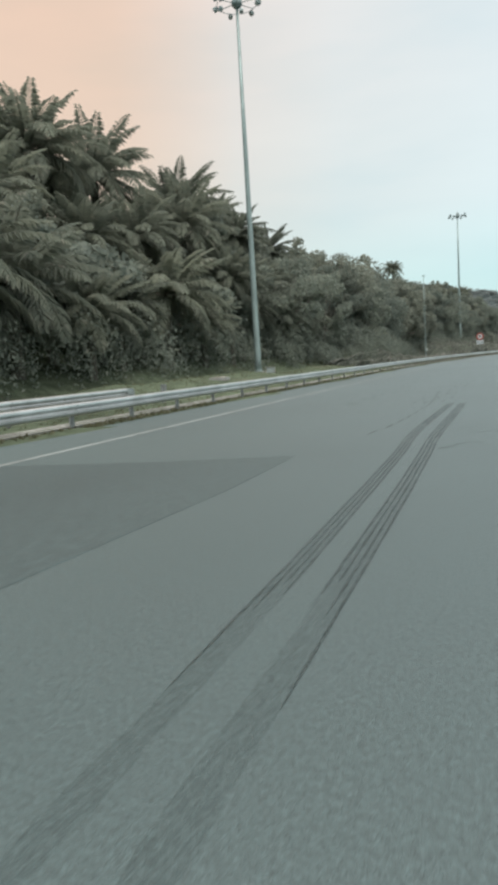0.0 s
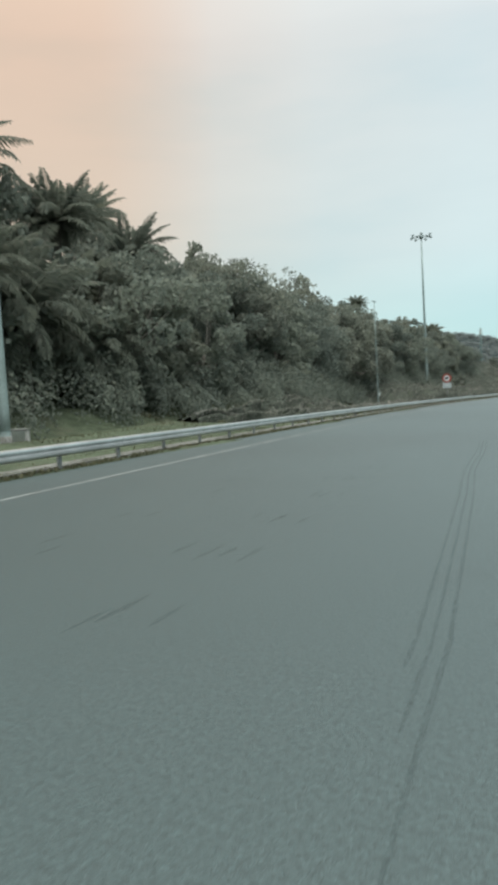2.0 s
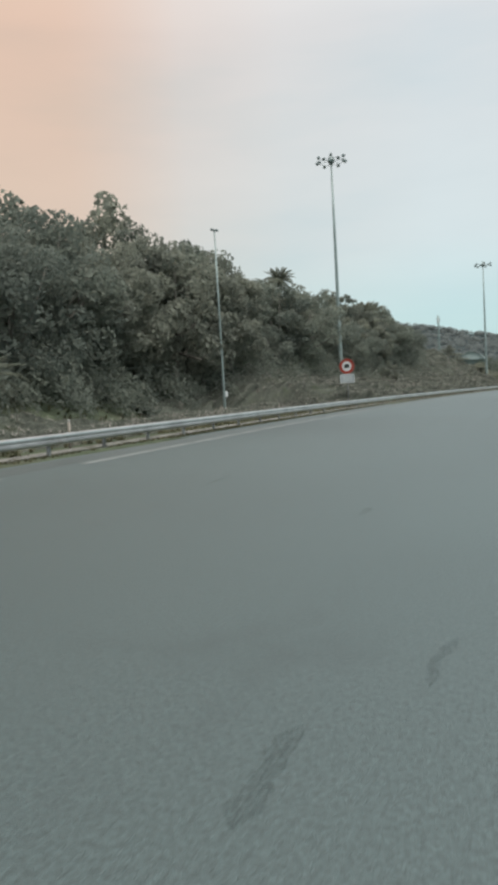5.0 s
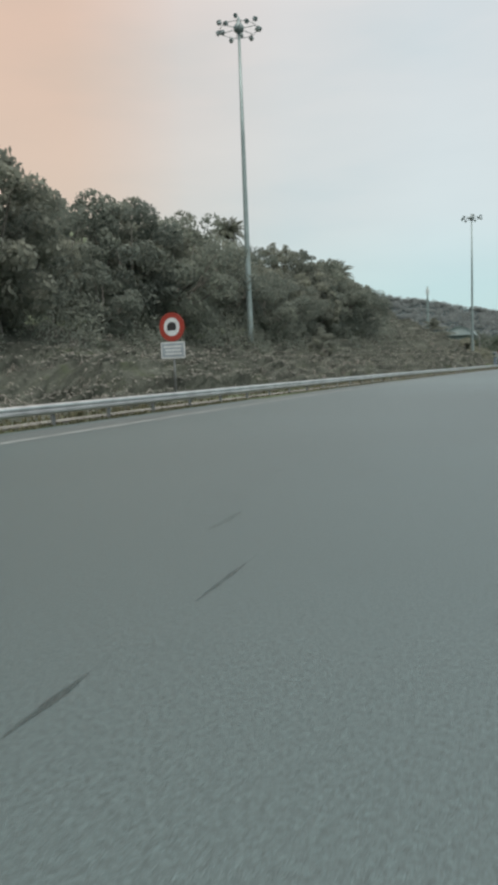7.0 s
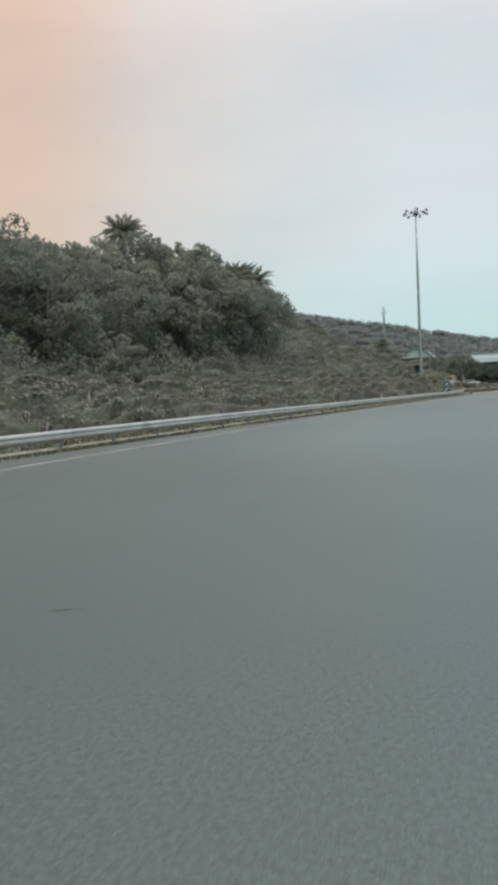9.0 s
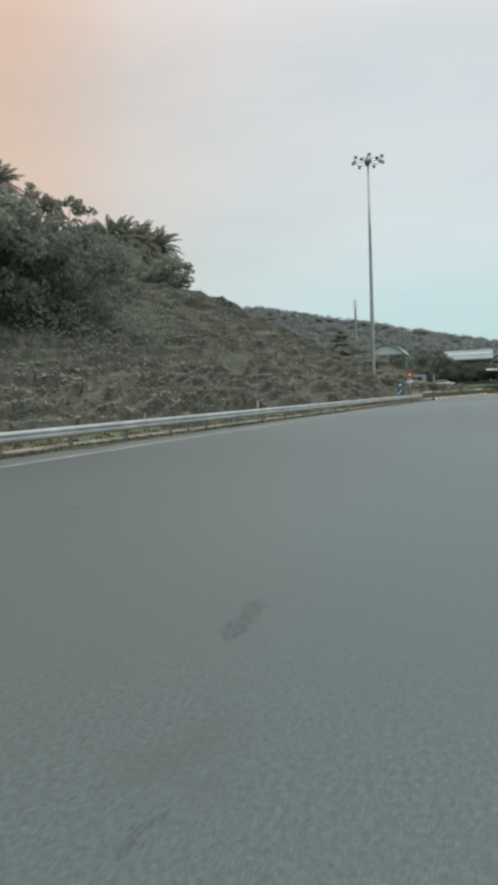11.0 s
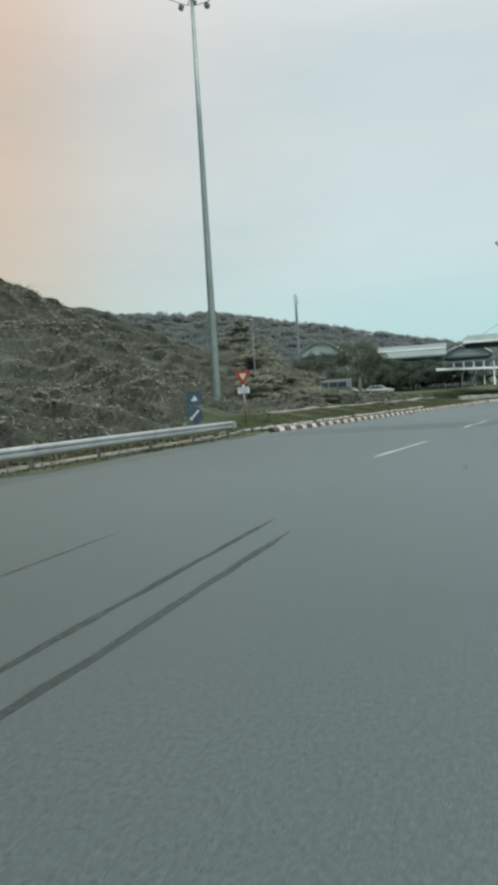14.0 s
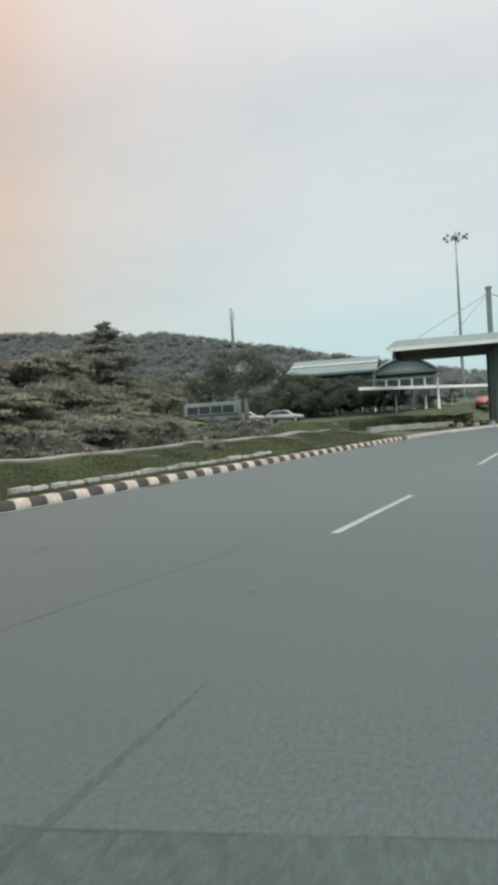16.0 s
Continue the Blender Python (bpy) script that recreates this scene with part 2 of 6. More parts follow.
M_LEAF = leaf_material("broad_leaf", (0.165, 0.188, 0.164), (0.205, 0.228, 0.196), (0.225, 0.240, 0.21), 0.54)
M_LEAF_DARK = leaf_material("dark_leaf", (0.142, 0.172, 0.154), (0.180, 0.210, 0.184), (0.20, 0.22, 0.19), 0.54)
M_FROND = leaf_material("palm_frond", (0.140, 0.164, 0.138), (0.180, 0.202, 0.168), (0.24, 0.24, 0.21), 0.52)
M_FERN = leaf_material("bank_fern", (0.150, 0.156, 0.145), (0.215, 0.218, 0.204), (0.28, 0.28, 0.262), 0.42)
# Mat colour is darkened to stand for shaded recesses between fern crests.
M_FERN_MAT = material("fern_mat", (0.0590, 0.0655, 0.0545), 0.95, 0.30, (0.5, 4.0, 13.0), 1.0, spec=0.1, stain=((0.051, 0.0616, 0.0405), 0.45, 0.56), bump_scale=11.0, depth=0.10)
M_WEEP = leaf_material("feathery_leaf", (0.095, 0.120, 0.090), (0.225, 0.240, 0.195), (0.34, 0.33, 0.29), 0.42)
M_GRASS = leaf_material("verge_grass", (0.082, 0.090, 0.056), (0.118, 0.120, 0.078), (0.145, 0.132, 0.098), 0.45)
M_HEDGE = leaf_material("hedge_leaf", (0.060, 0.090, 0.055), (0.092, 0.125, 0.075), None, 0.4)
M_LEAF_DEEP = leaf_material("deep_green_leaf", (0.066, 0.088, 0.072), (0.104, 0.130, 0.104), None, 0.42)
# Pale bluish leaf tone carries the distance haze; the air itself is clear.
M_FAR_LEAF = leaf_material("haze_toned_forest", (0.176, 0.206, 0.213), (0.188, 0.221, 0.227), None, 0.56)
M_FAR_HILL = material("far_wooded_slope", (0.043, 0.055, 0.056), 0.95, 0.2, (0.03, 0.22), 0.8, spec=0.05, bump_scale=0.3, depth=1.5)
M_LAWN = material("lawn", (0.038, 0.050, 0.027), 0.95, 0.25, (0.3, 3.0, 22.0), 0.9, spec=0.04, stain=((0.048, 0.054, 0.032), 0.9, 0.54), depth=0.05)
M_LAWN_BLADE = leaf_material("lawn_blade", (0.066, 0.078, 0.042), (0.084, 0.094, 0.050), None, 0.45)


# ---- helpers of this scene ----
def mesh(name, verts, faces, mat, smooth=False):
    me = bpy.data.meshes.new(name)
    me.from_pydata([tuple(v) for v in verts], [], [tuple(f) for f in faces])
    me.materials.append(mat)
    if smooth:
        me.polygons.foreach_set("use_smooth", [True] * len(me.polygons))
    me.update()
    return me


def thing(name, label, category, place=(0, 0, 0), turn=0.0, group="", kind=""):
    ob = new(name)
    ob.empty_display_size = 0.2
    ob.matrix_basis = pose(*place, 0, 0, turn)
    return tagged(ob, label, category, group, kind)


def solid(name, me, parent=None, m=None, label=""):
    ob = new(name, me)
    if parent:
        ob.parent = parent
    if m is not None:
        ob.matrix_basis = m
    return tagged(ob, label)


def part(name, bm, mat, parent, label="", m=None, smooth=False):
    me = bpy.data.meshes.new(name)
    bm.to_mesh(me)
    bm.free()
    me.materials.append(mat)
    if smooth:
        me.polygons.foreach_set("use_smooth", [True] * len(me.polygons))
    return solid(name, me, parent, m, label)


def box(sx, sy, sz, at=(0, 0, 0), bevel=0.0, bm=None):
    """A bevelled block whose base centre is at the given place."""
    own = bmesh.new()
    bmesh.ops.create_cube(own, size=1.0, matrix=Matrix.Translation((at[0], at[1], at[2] + sz / 2)) @ Matrix.Diagonal((sx, sy, sz, 1)))
    if bevel:
        bmesh.ops.bevel(own, geom=own.edges[:], offset=bevel, segments=2, affect="EDGES")
    if bm is None:
        return own
    tmp = bpy.data.meshes.new("tmp")
    own.to_mesh(tmp)
    bm.from_mesh(tmp)
    bpy.data.meshes.remove(tmp)
    own.free()
    return bm


def tube(points, radii, sides=8, caps=True):
    """Vertices and faces of a tapered tube along the points."""
    pts = [Vector(p) for p in points]
    verts, faces = [], []
    side = None
    for i, p in enumerate(pts):
        d = (pts[min(i + 1, len(pts) - 1)] - pts[max(i - 1, 0)]).normalized()
        ref = Vector((1, 0, 0)) if abs(d.x) < 0.9 else Vector((0, 1, 0))
        side = (ref - d * ref.dot(d)).normalized()
        other = d.cross(side)
        for k in range(sides):
            a = 2 * math.pi * k / sides
            verts.append(p + (side * math.cos(a) + other * math.sin(a)) * radii[i])
    for i in range(len(pts) - 1):
        for k in range(sides):
            k2 = (k + 1) % sides
            faces.append((i * sides + k, i * sides + k2, (i + 1) * sides + k2, (i + 1) * sides + k))
    if caps:
        faces.append(tuple(range(sides - 1, -1, -1)))
        faces.append(tuple((len(pts) - 1) * sides + k for k in range(sides)))
    return verts, faces


def joined(pieces):
    verts, faces = [], []
    for v, f in pieces:
        o = len(verts)
        verts += list(v)
        faces += [tuple(i + o for i in q) for q in f]
    return verts, faces


def lathe(profile, sides=16):
    """Turned shape about z from (radius, height) pairs."""
    verts, faces = [], []
    for r, z in profile:
        for k in range(sides):
            a = 2 * math.pi * k / sides
            verts.append((r * math.cos(a), r * math.sin(a), z))
    for i in range(len(profile) - 1):
        for k in range(sides):
            k2 = (k + 1) % sides
            faces.append((i * sides + k, i * sides + k2, (i + 1) * sides + k2, (i + 1) * sides + k))
    faces.append(tuple(range(sides - 1, -1, -1)))
    faces.append(tuple((len(profile) - 1) * sides + k for k in range(sides)))
    return verts, faces


def table(x, *pairs):
    return float(np.interp(x, [p[0] for p in pairs], [p[1] for p in pairs]))


# ---- plan: the road's left edge, and the land beside it ----
KERB = [(-10.3, 252.0), (-8.4, 257.0), (-6.7, 263.0), (-5.0, 269.5), (-3.3, 276.0), (-1.2, 284.0), (1.0, 292.5), (3.6, 300.0), (9.0, 311.0), (22.0, 330.0), (70.0, 380.0)]


def edge_x(y):
    if y <= 0:
        return -10.5 - 0.115 * y
    if y <= 246:
        u = (y - 100) / 100
        return (-18.7894) + (-3.7326) * u + (6.6246) * u ** 2 + (1.1095) * u ** 3 + (-0.9811) * u ** 4
    if y < 252:
        return edge_x(246) + (KERB[0][0] - edge_x(246)) * (y - 246) / 6
    return float(np.interp(y, [k[1] for k in KERB], [k[0] for k in KERB]))


def land(x, y):
    """Height of the land."""
    d = edge_x(min(max(y, -30), 380)) - x
    if d <= 0:
        return -0.06
    d0 = table(y, (-20, 13.5), (66, 13.5), (76, 11.5), (95, 6), (112, 9.0), (132, 12.5), (139, 12.2), (144, 4.0), (146, 2.6), (235, 2.6), (250, 4.5), (256, 5.5), (262, 8.0), (272, 15.0), (290, 17.0), (310, 20.0), (325, 24))
    cap = table(y, (-20, 14), (110, 14), (228, 18), (244, 16), (256, 13.5), (262, 12.4), (270, 10.8), (280, 9.2), (290, 7.0), (300, 4.2), (310, 2.2), (322, 1.2), (420, 4))
    slope = table(y, (0, 0.42), (110, 0.40), (140, 0.29), (188, 0.29), (215, 0.38), (235, 0.45), (258, 0.54), (270, 0.60), (300, 0.55))
    z = 0.02 + (0.02 if d < 1.6 else 0.0)
    if d > d0:
        r = slope * (d - d0)
        r += 0.5 * math.sin(2 * math.pi * r / 3.6) * min(1.0, r / 2)
        z += min(r, cap) if r < cap - 1.5 or r > cap + 1.5 else cap - (cap + 1.5 - r) ** 2 / 6
    if d > 30 and y > 240:
        z += min(10.0, 0.30 * (d - 30)) * table(y, (240, 0), (262, 1), (284, 1), (302, 0))
    if y < 290 and d > 34:
        z += min(12.0, 0.30 * (d - 34)) * table(y, (250, 1), (275, 0))
    if d > 3 and y < 112:
        # the mown mound round the first mast
        z += 0.75 * math.exp(-((d - 9.5) / 3.2) ** 2) * table(y, (15, 0), (30, 0.8), (48, 1), (54, 0.4), (62, 0.4), (70, 0.8), (80, 0))
    if d > 2.5:
        z += 0.16 * min(1, (d - 2.5) / 4) * noise.noise(Vector((x * 0.35, y * 0.35, 0))) + 0.35 * min(1, max(0, d - d0) / 6) * noise.noise(Vector((x * 0.11, y * 0.11, 3)))
    if 252 < y < 345:
        # a low grassed berm behind the painted kerb
        z += 0.62 * min(1, max(0, (d - 3.0) / 4.5)) * table(y, (253, 0), (260, 1), (300, 1), (309, 0))
    return z


# ---- ground, road and markings ----
def spread_axis(lo, hi, step, far_lo, far_hi):
    inner = list(np.arange(lo, hi + step / 2, step))
    left, right, k, g = [], [], lo, step
    while k > far_lo:
        g *= 1.35
        k -= g
        left.append(max(k, far_lo))
    k, g = hi, step
    while k < far_hi:
        g *= 1.35
        k += g
        right.append(min(k, far_hi))
    return left[::-1] + inner + right


def build_ground():
    xs, ys = spread_axis(-110, 14, 1.4, -2500, 2500), spread_axis(-24, 420, 2.0, -2500, 3500)
    verts = [(x, y, land(x, y)) for y in ys for x in xs]
    n = len(xs)
    faces = [(j * n + i, j * n + i + 1, (j + 1) * n + i + 1, (j + 1) * n + i) for j in range(len(ys) - 1) for i in range(n - 1)]
    ob = new("ground", mesh("ground", verts, faces, M_SOIL, True))
    tagged(ob, "rough grassy land rising into a bank beside the road", "ground", kind="structure")


def build_road():
    ys = [-60.0, -24.0] + list(np.arange(-20, 252, 4.0)) + list(np.arange(252, 332, 2.0)) + [345.0, 360.0, 380.0]
    verts, faces = [], []
    cols = [0, 0.01, 2, 6, 12, 20, 34, 60]
    for y in ys:
        e = edge_x(y)
        for i, c in enumerate(cols):
            verts.append((e + c, y, -0.12 if i == 0 else 0.0))
    n = len(cols)
    for j in range(len(ys) - 1):
        for i in range(n - 1):
            faces.append((j * n + i, j * n + i + 1, (j + 1) * n + i + 1, (j + 1) * n + i))
    ob = new("road", mesh("road", verts, faces, M_ASPHALT))
    tagged(ob, "wide grey asphalt expressway carriageway with worn tyre tracks", "road", kind="structure")
    return ob


def strip(points, width, z, ragged=0.0, seed=0):
    """A flat ribbon along the points, with uneven edges if asked."""
    rnd = random.Random(seed)
    pts = [Vector((p[0], p[1], 0)) for p in points]
    line = []
    for a, b in zip(pts, pts[1:]):
        k = max(6, int((b - a).length / 0.35)) if ragged else max(1, int((b - a).length / 3))
        line += [a.lerp(b, i / k) for i in range(k)]
    line.append(pts[-1])
    verts, faces = [], []
    for i, p in enumerate(line):
        d = (line[min(i + 1, len(line) - 1)] - line[max(i - 1, 0)]).normalized()
        s = Vector((d.y, -d.x, 0))
        taper = min(1.0, (min(i, len(line) - 1 - i) + 0.6) / 2.5) if ragged else 1.0
        w1 = width / 2 * taper * (1 + ragged * rnd.uniform(-1, 1))
        w2 = width / 2 * taper * (1 + ragged * rnd.uniform(-1, 1))
        verts += [p - s * w1 + Vector((0, 0, z)), p + s * w2 + Vector((0, 0, z))]
        if i:
            o = 2 * i
            faces.append((o - 2, o - 1, o + 1, o))
    return verts, faces


def edge_line(y0, y1, offset, step=3.0):
    return [(edge_x(y) + offset(y), y) for y in np.arange(y0, y1 + 0.1, step)]


def build_markings(road):
    off = lambda y: table(y, (0, 2.35), (60, 2.35), (150, 2.0), (185, 1.7), (210, 1.3), (236, 1.0))
    near = new("edge_line", mesh("edge_line", *strip(edge_line(-20, 96, off), 0.16, 0.003), M_LINE_FADED))
    tagged(near, "faded white painted line along the road edge", "road marking", kind="structure")
    far = new("edge_line", mesh("edge_line", *strip(edge_line(97, 232, off), 0.26, 0.003), M_LINE_FADED))
    tagged(far, "worn white painted line along the road edge", "road marking", kind="structure")
    strip_pts = [(edge_x(y) + off(y) / 2 + 0.12, y) for y in np.arange(93, 247.1, 3.0)]
    shoulder = new("shoulder", mesh("shoulder", *strip(strip_pts, 1.35, 0.0014), M_SHOULDER))
    tagged(shoulder, "paler asphalt shoulder between guardrail and edge line", "road shoulder", kind="structure")
    for a, b in (((-3.46, 239.5), (-2.48, 244.0)), ((-1.38, 250.75), (-0.38, 255.3)), ((1.0, 261.9), (1.92, 265.9)), ((3.55, 272.4), (4.5, 277.0)), ((6.3, 283.3), (7.4, 287.8))):
        d = new("lane_dash", mesh("lane_dash", *strip([a, b], 0.125, 0.004), M_LINE))
        tagged(d, "white painted lane dash on grey asphalt", "road marking", group="lane dashes", kind="structure")
    # darker, older surface and the transverse seams
    v = [(edge_x(y) + 0.6, y, 0.0012) for y in (-20, -10, 0, 6)] + [(-9.0, 8.3, 0.0012), (-6.0, 9.1, 0.0012), (-4.15, 9.8, 0.0012), (-3.85, 7.0, 0.0012), (-3.7, 3.5, 0.0012), (-3.6, -20, 0.0012)]
    p = new("road_patch", mesh("road_patch", v, [tuple(range(len(v)))[::-1]], M_ASPHALT_OLD))
    tagged(p, "darker old asphalt beside a paving seam", "road patch", kind="structure")
    v = [(-9.0, 250.1, 0.0012), (-2.3, 250.88, 0.0012), (-0.6, 251.12, 0.0012), (14, 252.9, 0.0012), (14, 256.3, 0.0012), (2.2, 255.45, 0.0012), (0.8, 255.3, 0.0012), (-5.0, 255.15, 0.0012), (-8.4, 254.9, 0.0012)]
    p = new("road_patch", mesh("road_patch", v, [tuple(range(len(v)))], M_ASPHALT_BAND))
    tagged(p, "darker asphalt band laid across the road", "road patch", kind="structure")
    seams = [([(-10.5, 7.9), (-8.7, 8.4), (-6, 9.05), (-4.2, 9.85), (-2.8, 10.4), (-1.5, 11.0), (4, 13.2)], 0.008), ([(-3.6, -20), (-3.7, 3.5), (-3.85, 7), (-4.15, 9.8)], 0.02),
             ([(-9.0, 250.1), (-2.3, 250.88), (-0.6, 251.12), (14, 252.9)], 0.013), ([(-8.4, 254.9), (-5.0, 255.15), (0.8, 255.3), (2.2, 255.45), (14, 256.3)], 0.013), ([(-1.7, 255.6), (-1.05, 257.8), (-0.58, 259.3), (-0.11, 260.7), (0.3, 263.2)], 0.010)]
    for i, (pts, w) in enumerate(seams):
        s = new("road_seam", mesh("road_seam", *strip(pts, w, 0.0018, 0.35, i), M_SEAM))
        tagged(s, "dark bitumen seam across the asphalt", "road seam", kind="structure")
    # skid marks: each tyre leaves several thin lines
    tracks = [([(-1.42, 0.9), (-1.87, 4.5), (-2.25, 7.4), (-2.63, 10.2), (-2.86, 11.6), (-3.08, 13.2), (-3.43, 16.8), (-3.72, 19.9)], 0.18, 4, M_RUBBER), ([(-1.00, 0.9), (-1.48, 4.6), (-1.85, 7.4), (-2.23, 10.1), (-2.46, 11.6), (-2.66, 13.2), (-3.05, 16.8), (-3.40, 19.9)], 0.20, 4, M_RUBBER),
              ([(-3.45, 33.2), (-3.72, 37.0), (-4.4, 43.0), (-4.83, 46.4), (-5.15, 50.5), (-5.6, 54.8)], 0.24, 3, M_TRACE),
              ([(-4.22, 225.4), (-4.0, 228.4), (-3.78, 231.4)], 0.20, 1, M_RUBBER), ([(-3.84, 224.8), (-3.6, 227.6), (-3.38, 230.6)], 0.24, 1, M_RUBBER), ([(-6.4, 220.5), (-6.0, 224.5), (-5.66, 228.6), (-5.52, 230.6)], 0.14, 1, M_RUBBER_FAINT),
              ([(-0.45, 243.5), (-0.12, 247.7), (0.1, 250.0), (0.9, 256.8)], 0.16, 1, M_TRACE),
              ([(-1.0, 237.6), (-0.76, 240.0), (-0.59, 241.7), (-0.44, 243.2), (-0.2, 247.0), (0.05, 250.0)], 0.20, 2, M_TRACE), ([(-1.22, 239.95), (-1.14, 240.4), (-1.07, 240.8)], 0.15, 3, M_TRACE)]
    for i, (pts, w, k, mat) in enumerate(tracks):
        if mat is M_RUBBER and k > 1:
            s = new("skid_mark", mesh("skid_mark", *strip(pts[4:], w * 0.92, 0.0016, 0.12, 90 + i), M_TRACE))
            tagged(s, "grey rubber smear of a braking tyre on asphalt", "skid mark", group="skid lines", kind="structure")
            s = new("skid_mark", mesh("skid_mark", *strip(pts[:5], w * 0.95, 0.0020, 0.12, 95 + i), M_TRACE))
            tagged(s, "thin grey rubber smear of a braking tyre", "skid mark", group="skid lines", kind="structure")
        for j in range(k):
            o = (j - (k - 1) / 2) * w / max(1, k - 0.6)
            cut = 0.45 + 0.45 * math.sin(7 * j + i) if k > 1 else 0.0
            first = (pts[0][0] + (pts[1][0] - pts[0][0]) * cut, pts[0][1] + (pts[1][1] - pts[0][1]) * cut)
            line = [(x + o, y) for x, y in [first] + pts[1:]]
            s = new("skid_mark", mesh("skid_mark", *strip(line, w / k * (0.5 if mat is M_RUBBER and k > 1 else 0.38), (0.0016 if mat in (M_STREAK, M_TRACE) else 0.0022) + 0.0001 * j, 0.3, 10 * i + j), mat))
            tagged(s, "black rubber skid line of a braking tyre on asphalt", "skid mark", group="skid lines", kind="structure")
    for i, (pts, w) in enumerate((([(-2.42, 13.5), (-2.15, 13.6), (-1.88, 13.76)], 0.15), ([(-2.2, 12.78), (-1.8, 12.84), (-1.25, 12.9)], 0.13), ([(-2.12, 10.55), (-2.05, 10.8), (-1.95, 11.1)], 0.14), ([(-2.02, 11.15), (-1.8, 11.3), (-1.6, 11.46)], 0.13))):
        s = new("oil_stain", mesh("oil_stain", *strip(pts, w, 0.0017, 0.45, 300 + i), M_STREAK))
        tagged(s, "faint dark stain on the grey asphalt", "road stain", group="road stains", kind="structure")
    smudge = random.Random(77)
    for i in range(110):
        t = i / 109
        x, y = -6.0 + 0.25 * math.sin(9 * t) + smudge.uniform(-0.55, 0.55), 134.2 + 11.5 * t + smudge.uniform(-0.5, 0.5)
        l = smudge.uniform(0.15, 0.55)
        s = new("oil_stain", mesh("oil_stain", *strip([(x, y), (x + smudge.uniform(-0.06, 0.06), y + l / 2), (x + smudge.uniform(-0.1, 0.1), y + l)], smudge.uniform(0.03, 0.10), 0.0014 + 0.00001 * i, 0.6, 400 + i), M_TRACE))
        tagged(s, "dark oily smudge on the grey asphalt", "road stain", group="road stains", kind="structure")
    for i in range(70):
        y = smudge.uniform(60, 262)
        x = edge_x(y) + smudge.uniform(3.2, 15)
        l = smudge.uniform(0.2, 1.3)
        s = new("scuff", mesh("scuff", *strip([(x, y), (x - 0.02, y + l / 2), (x + smudge.uniform(-0.06, 0.06), y + l)], smudge.uniform(0.04, 0.16), 0.0013 + 0.00001 * i, 0.5, 500 + i), M_TRACE))
        tagged(s, "faint dark scuff on the grey asphalt", "road scuff", group="road scuffs", kind="structure")
    # marks of a hopping tyre: short dashes in rows
    rnd = random.Random(5)
    hops = []
    for y in np.arange(20.2, 47, 2.05):
        for x0, bend in ((-7.15, 0.09), (-5.0, 0.10), (-4.55, 0.10)):
            for dx in (0.0, 0.36):
                if rnd.random() < 0.12:
                    continue
                x, yy, l = x0 + dx - bend * (y - 22) + rnd.uniform(-0.08, 0.08), y + rnd.uniform(-0.25, 0.25), rnd.uniform(0.4, 0.75)
                hops.append(([(x, yy), (x - 0.02, yy + l)], rnd.uniform(0.045, 0.08)))
    for y in np.arange(12.5, 25, 1.1):
        x = -3.8 - 0.012 * (y - 12) ** 1.85 + rnd.uniform(-0.05, 0.05)
        hops.append(([(x, y), (x - 0.05, y + rnd.uniform(0.5, 1.0))], rnd.uniform(0.04, 0.07)))
    for y in (112.1, 113.0, 114.1, 115.3, 116.8, 118.6):
        x = -7.48 - 0.016 * (y - 112) + rnd.uniform(-0.05, 0.05)
        hops.append(([(x, y), (x - 0.03, y + rnd.uniform(0.6, 1.0))], rnd.uniform(0.032, 0.055)))
    for x, y in ((-4.2, 21.9), (-3.8, 22.1), (-6.5, 68.0), (-5.8, 70.5), (-8.2, 66.0), (-7.0, 74.2), (-9.3, 160.5), (-8.2, 151.0), (-6.9, 145.5), (-6.6, 166.0)):
        hops.append(([(x, y), (x + rnd.uniform(0.25, 0.5), y + rnd.uniform(0.05, 0.3))], rnd.uniform(0.025, 0.045)))
    for i, (pts, w) in enumerate(hops):
        s = new("skid_mark", mesh("skid_mark", *strip(pts, w, 0.0018, 0.3, 200 + i), M_RUBBER if pts[0][1] < 36 else (M_STREAK if 36 < pts[0][1] < 60 else M_RUBBER_FAINT)))
        tagged(s, "short dark rubber dash left by a tyre", "skid mark", group="short skid dashes", kind="structure")


# ---- guardrail ----
W_PROFILE = [(0.00, 0.00), (0.03, 0.012), (0.075, 0.05), (0.08, 0.09), (0.03, 0.13), (0.012, 0.165), (0.03, 0.20), (0.08, 0.24), (0.075, 0.28), (0.03, 0.318), (0.0, 0.33)]


def beam_mesh(length):
    """A corrugated rail along +y, its face to +x, 3 mm thick."""
    verts, faces = [], []
    back = [(x - 0.006, z) for x, z in W_PROFILE]
    ring = W_PROFILE + back[::-1]
    for y in (-0.06, length + 0.06):
        verts += [(x, y, z) for x, z in ring]
    n = len(ring)
    for i in range(n):
        j = (i + 1) % n
        faces.append((i, j, n + j, n + i))
    return mesh("rail_beam", verts, faces, M_STEEL)


def along(y0, y1, offset, step):
    """Points at even steps on the line beside the road edge."""
    pts = [Vector((edge_x(y0) + offset, y0, 0))]
    y = y0
    while y < y1:
        y += 0.02
        p = Vector((edge_x(y) + offset, y, 0))
        if (p - pts[-1]).length >= step:
            pts.append(p)
    return pts


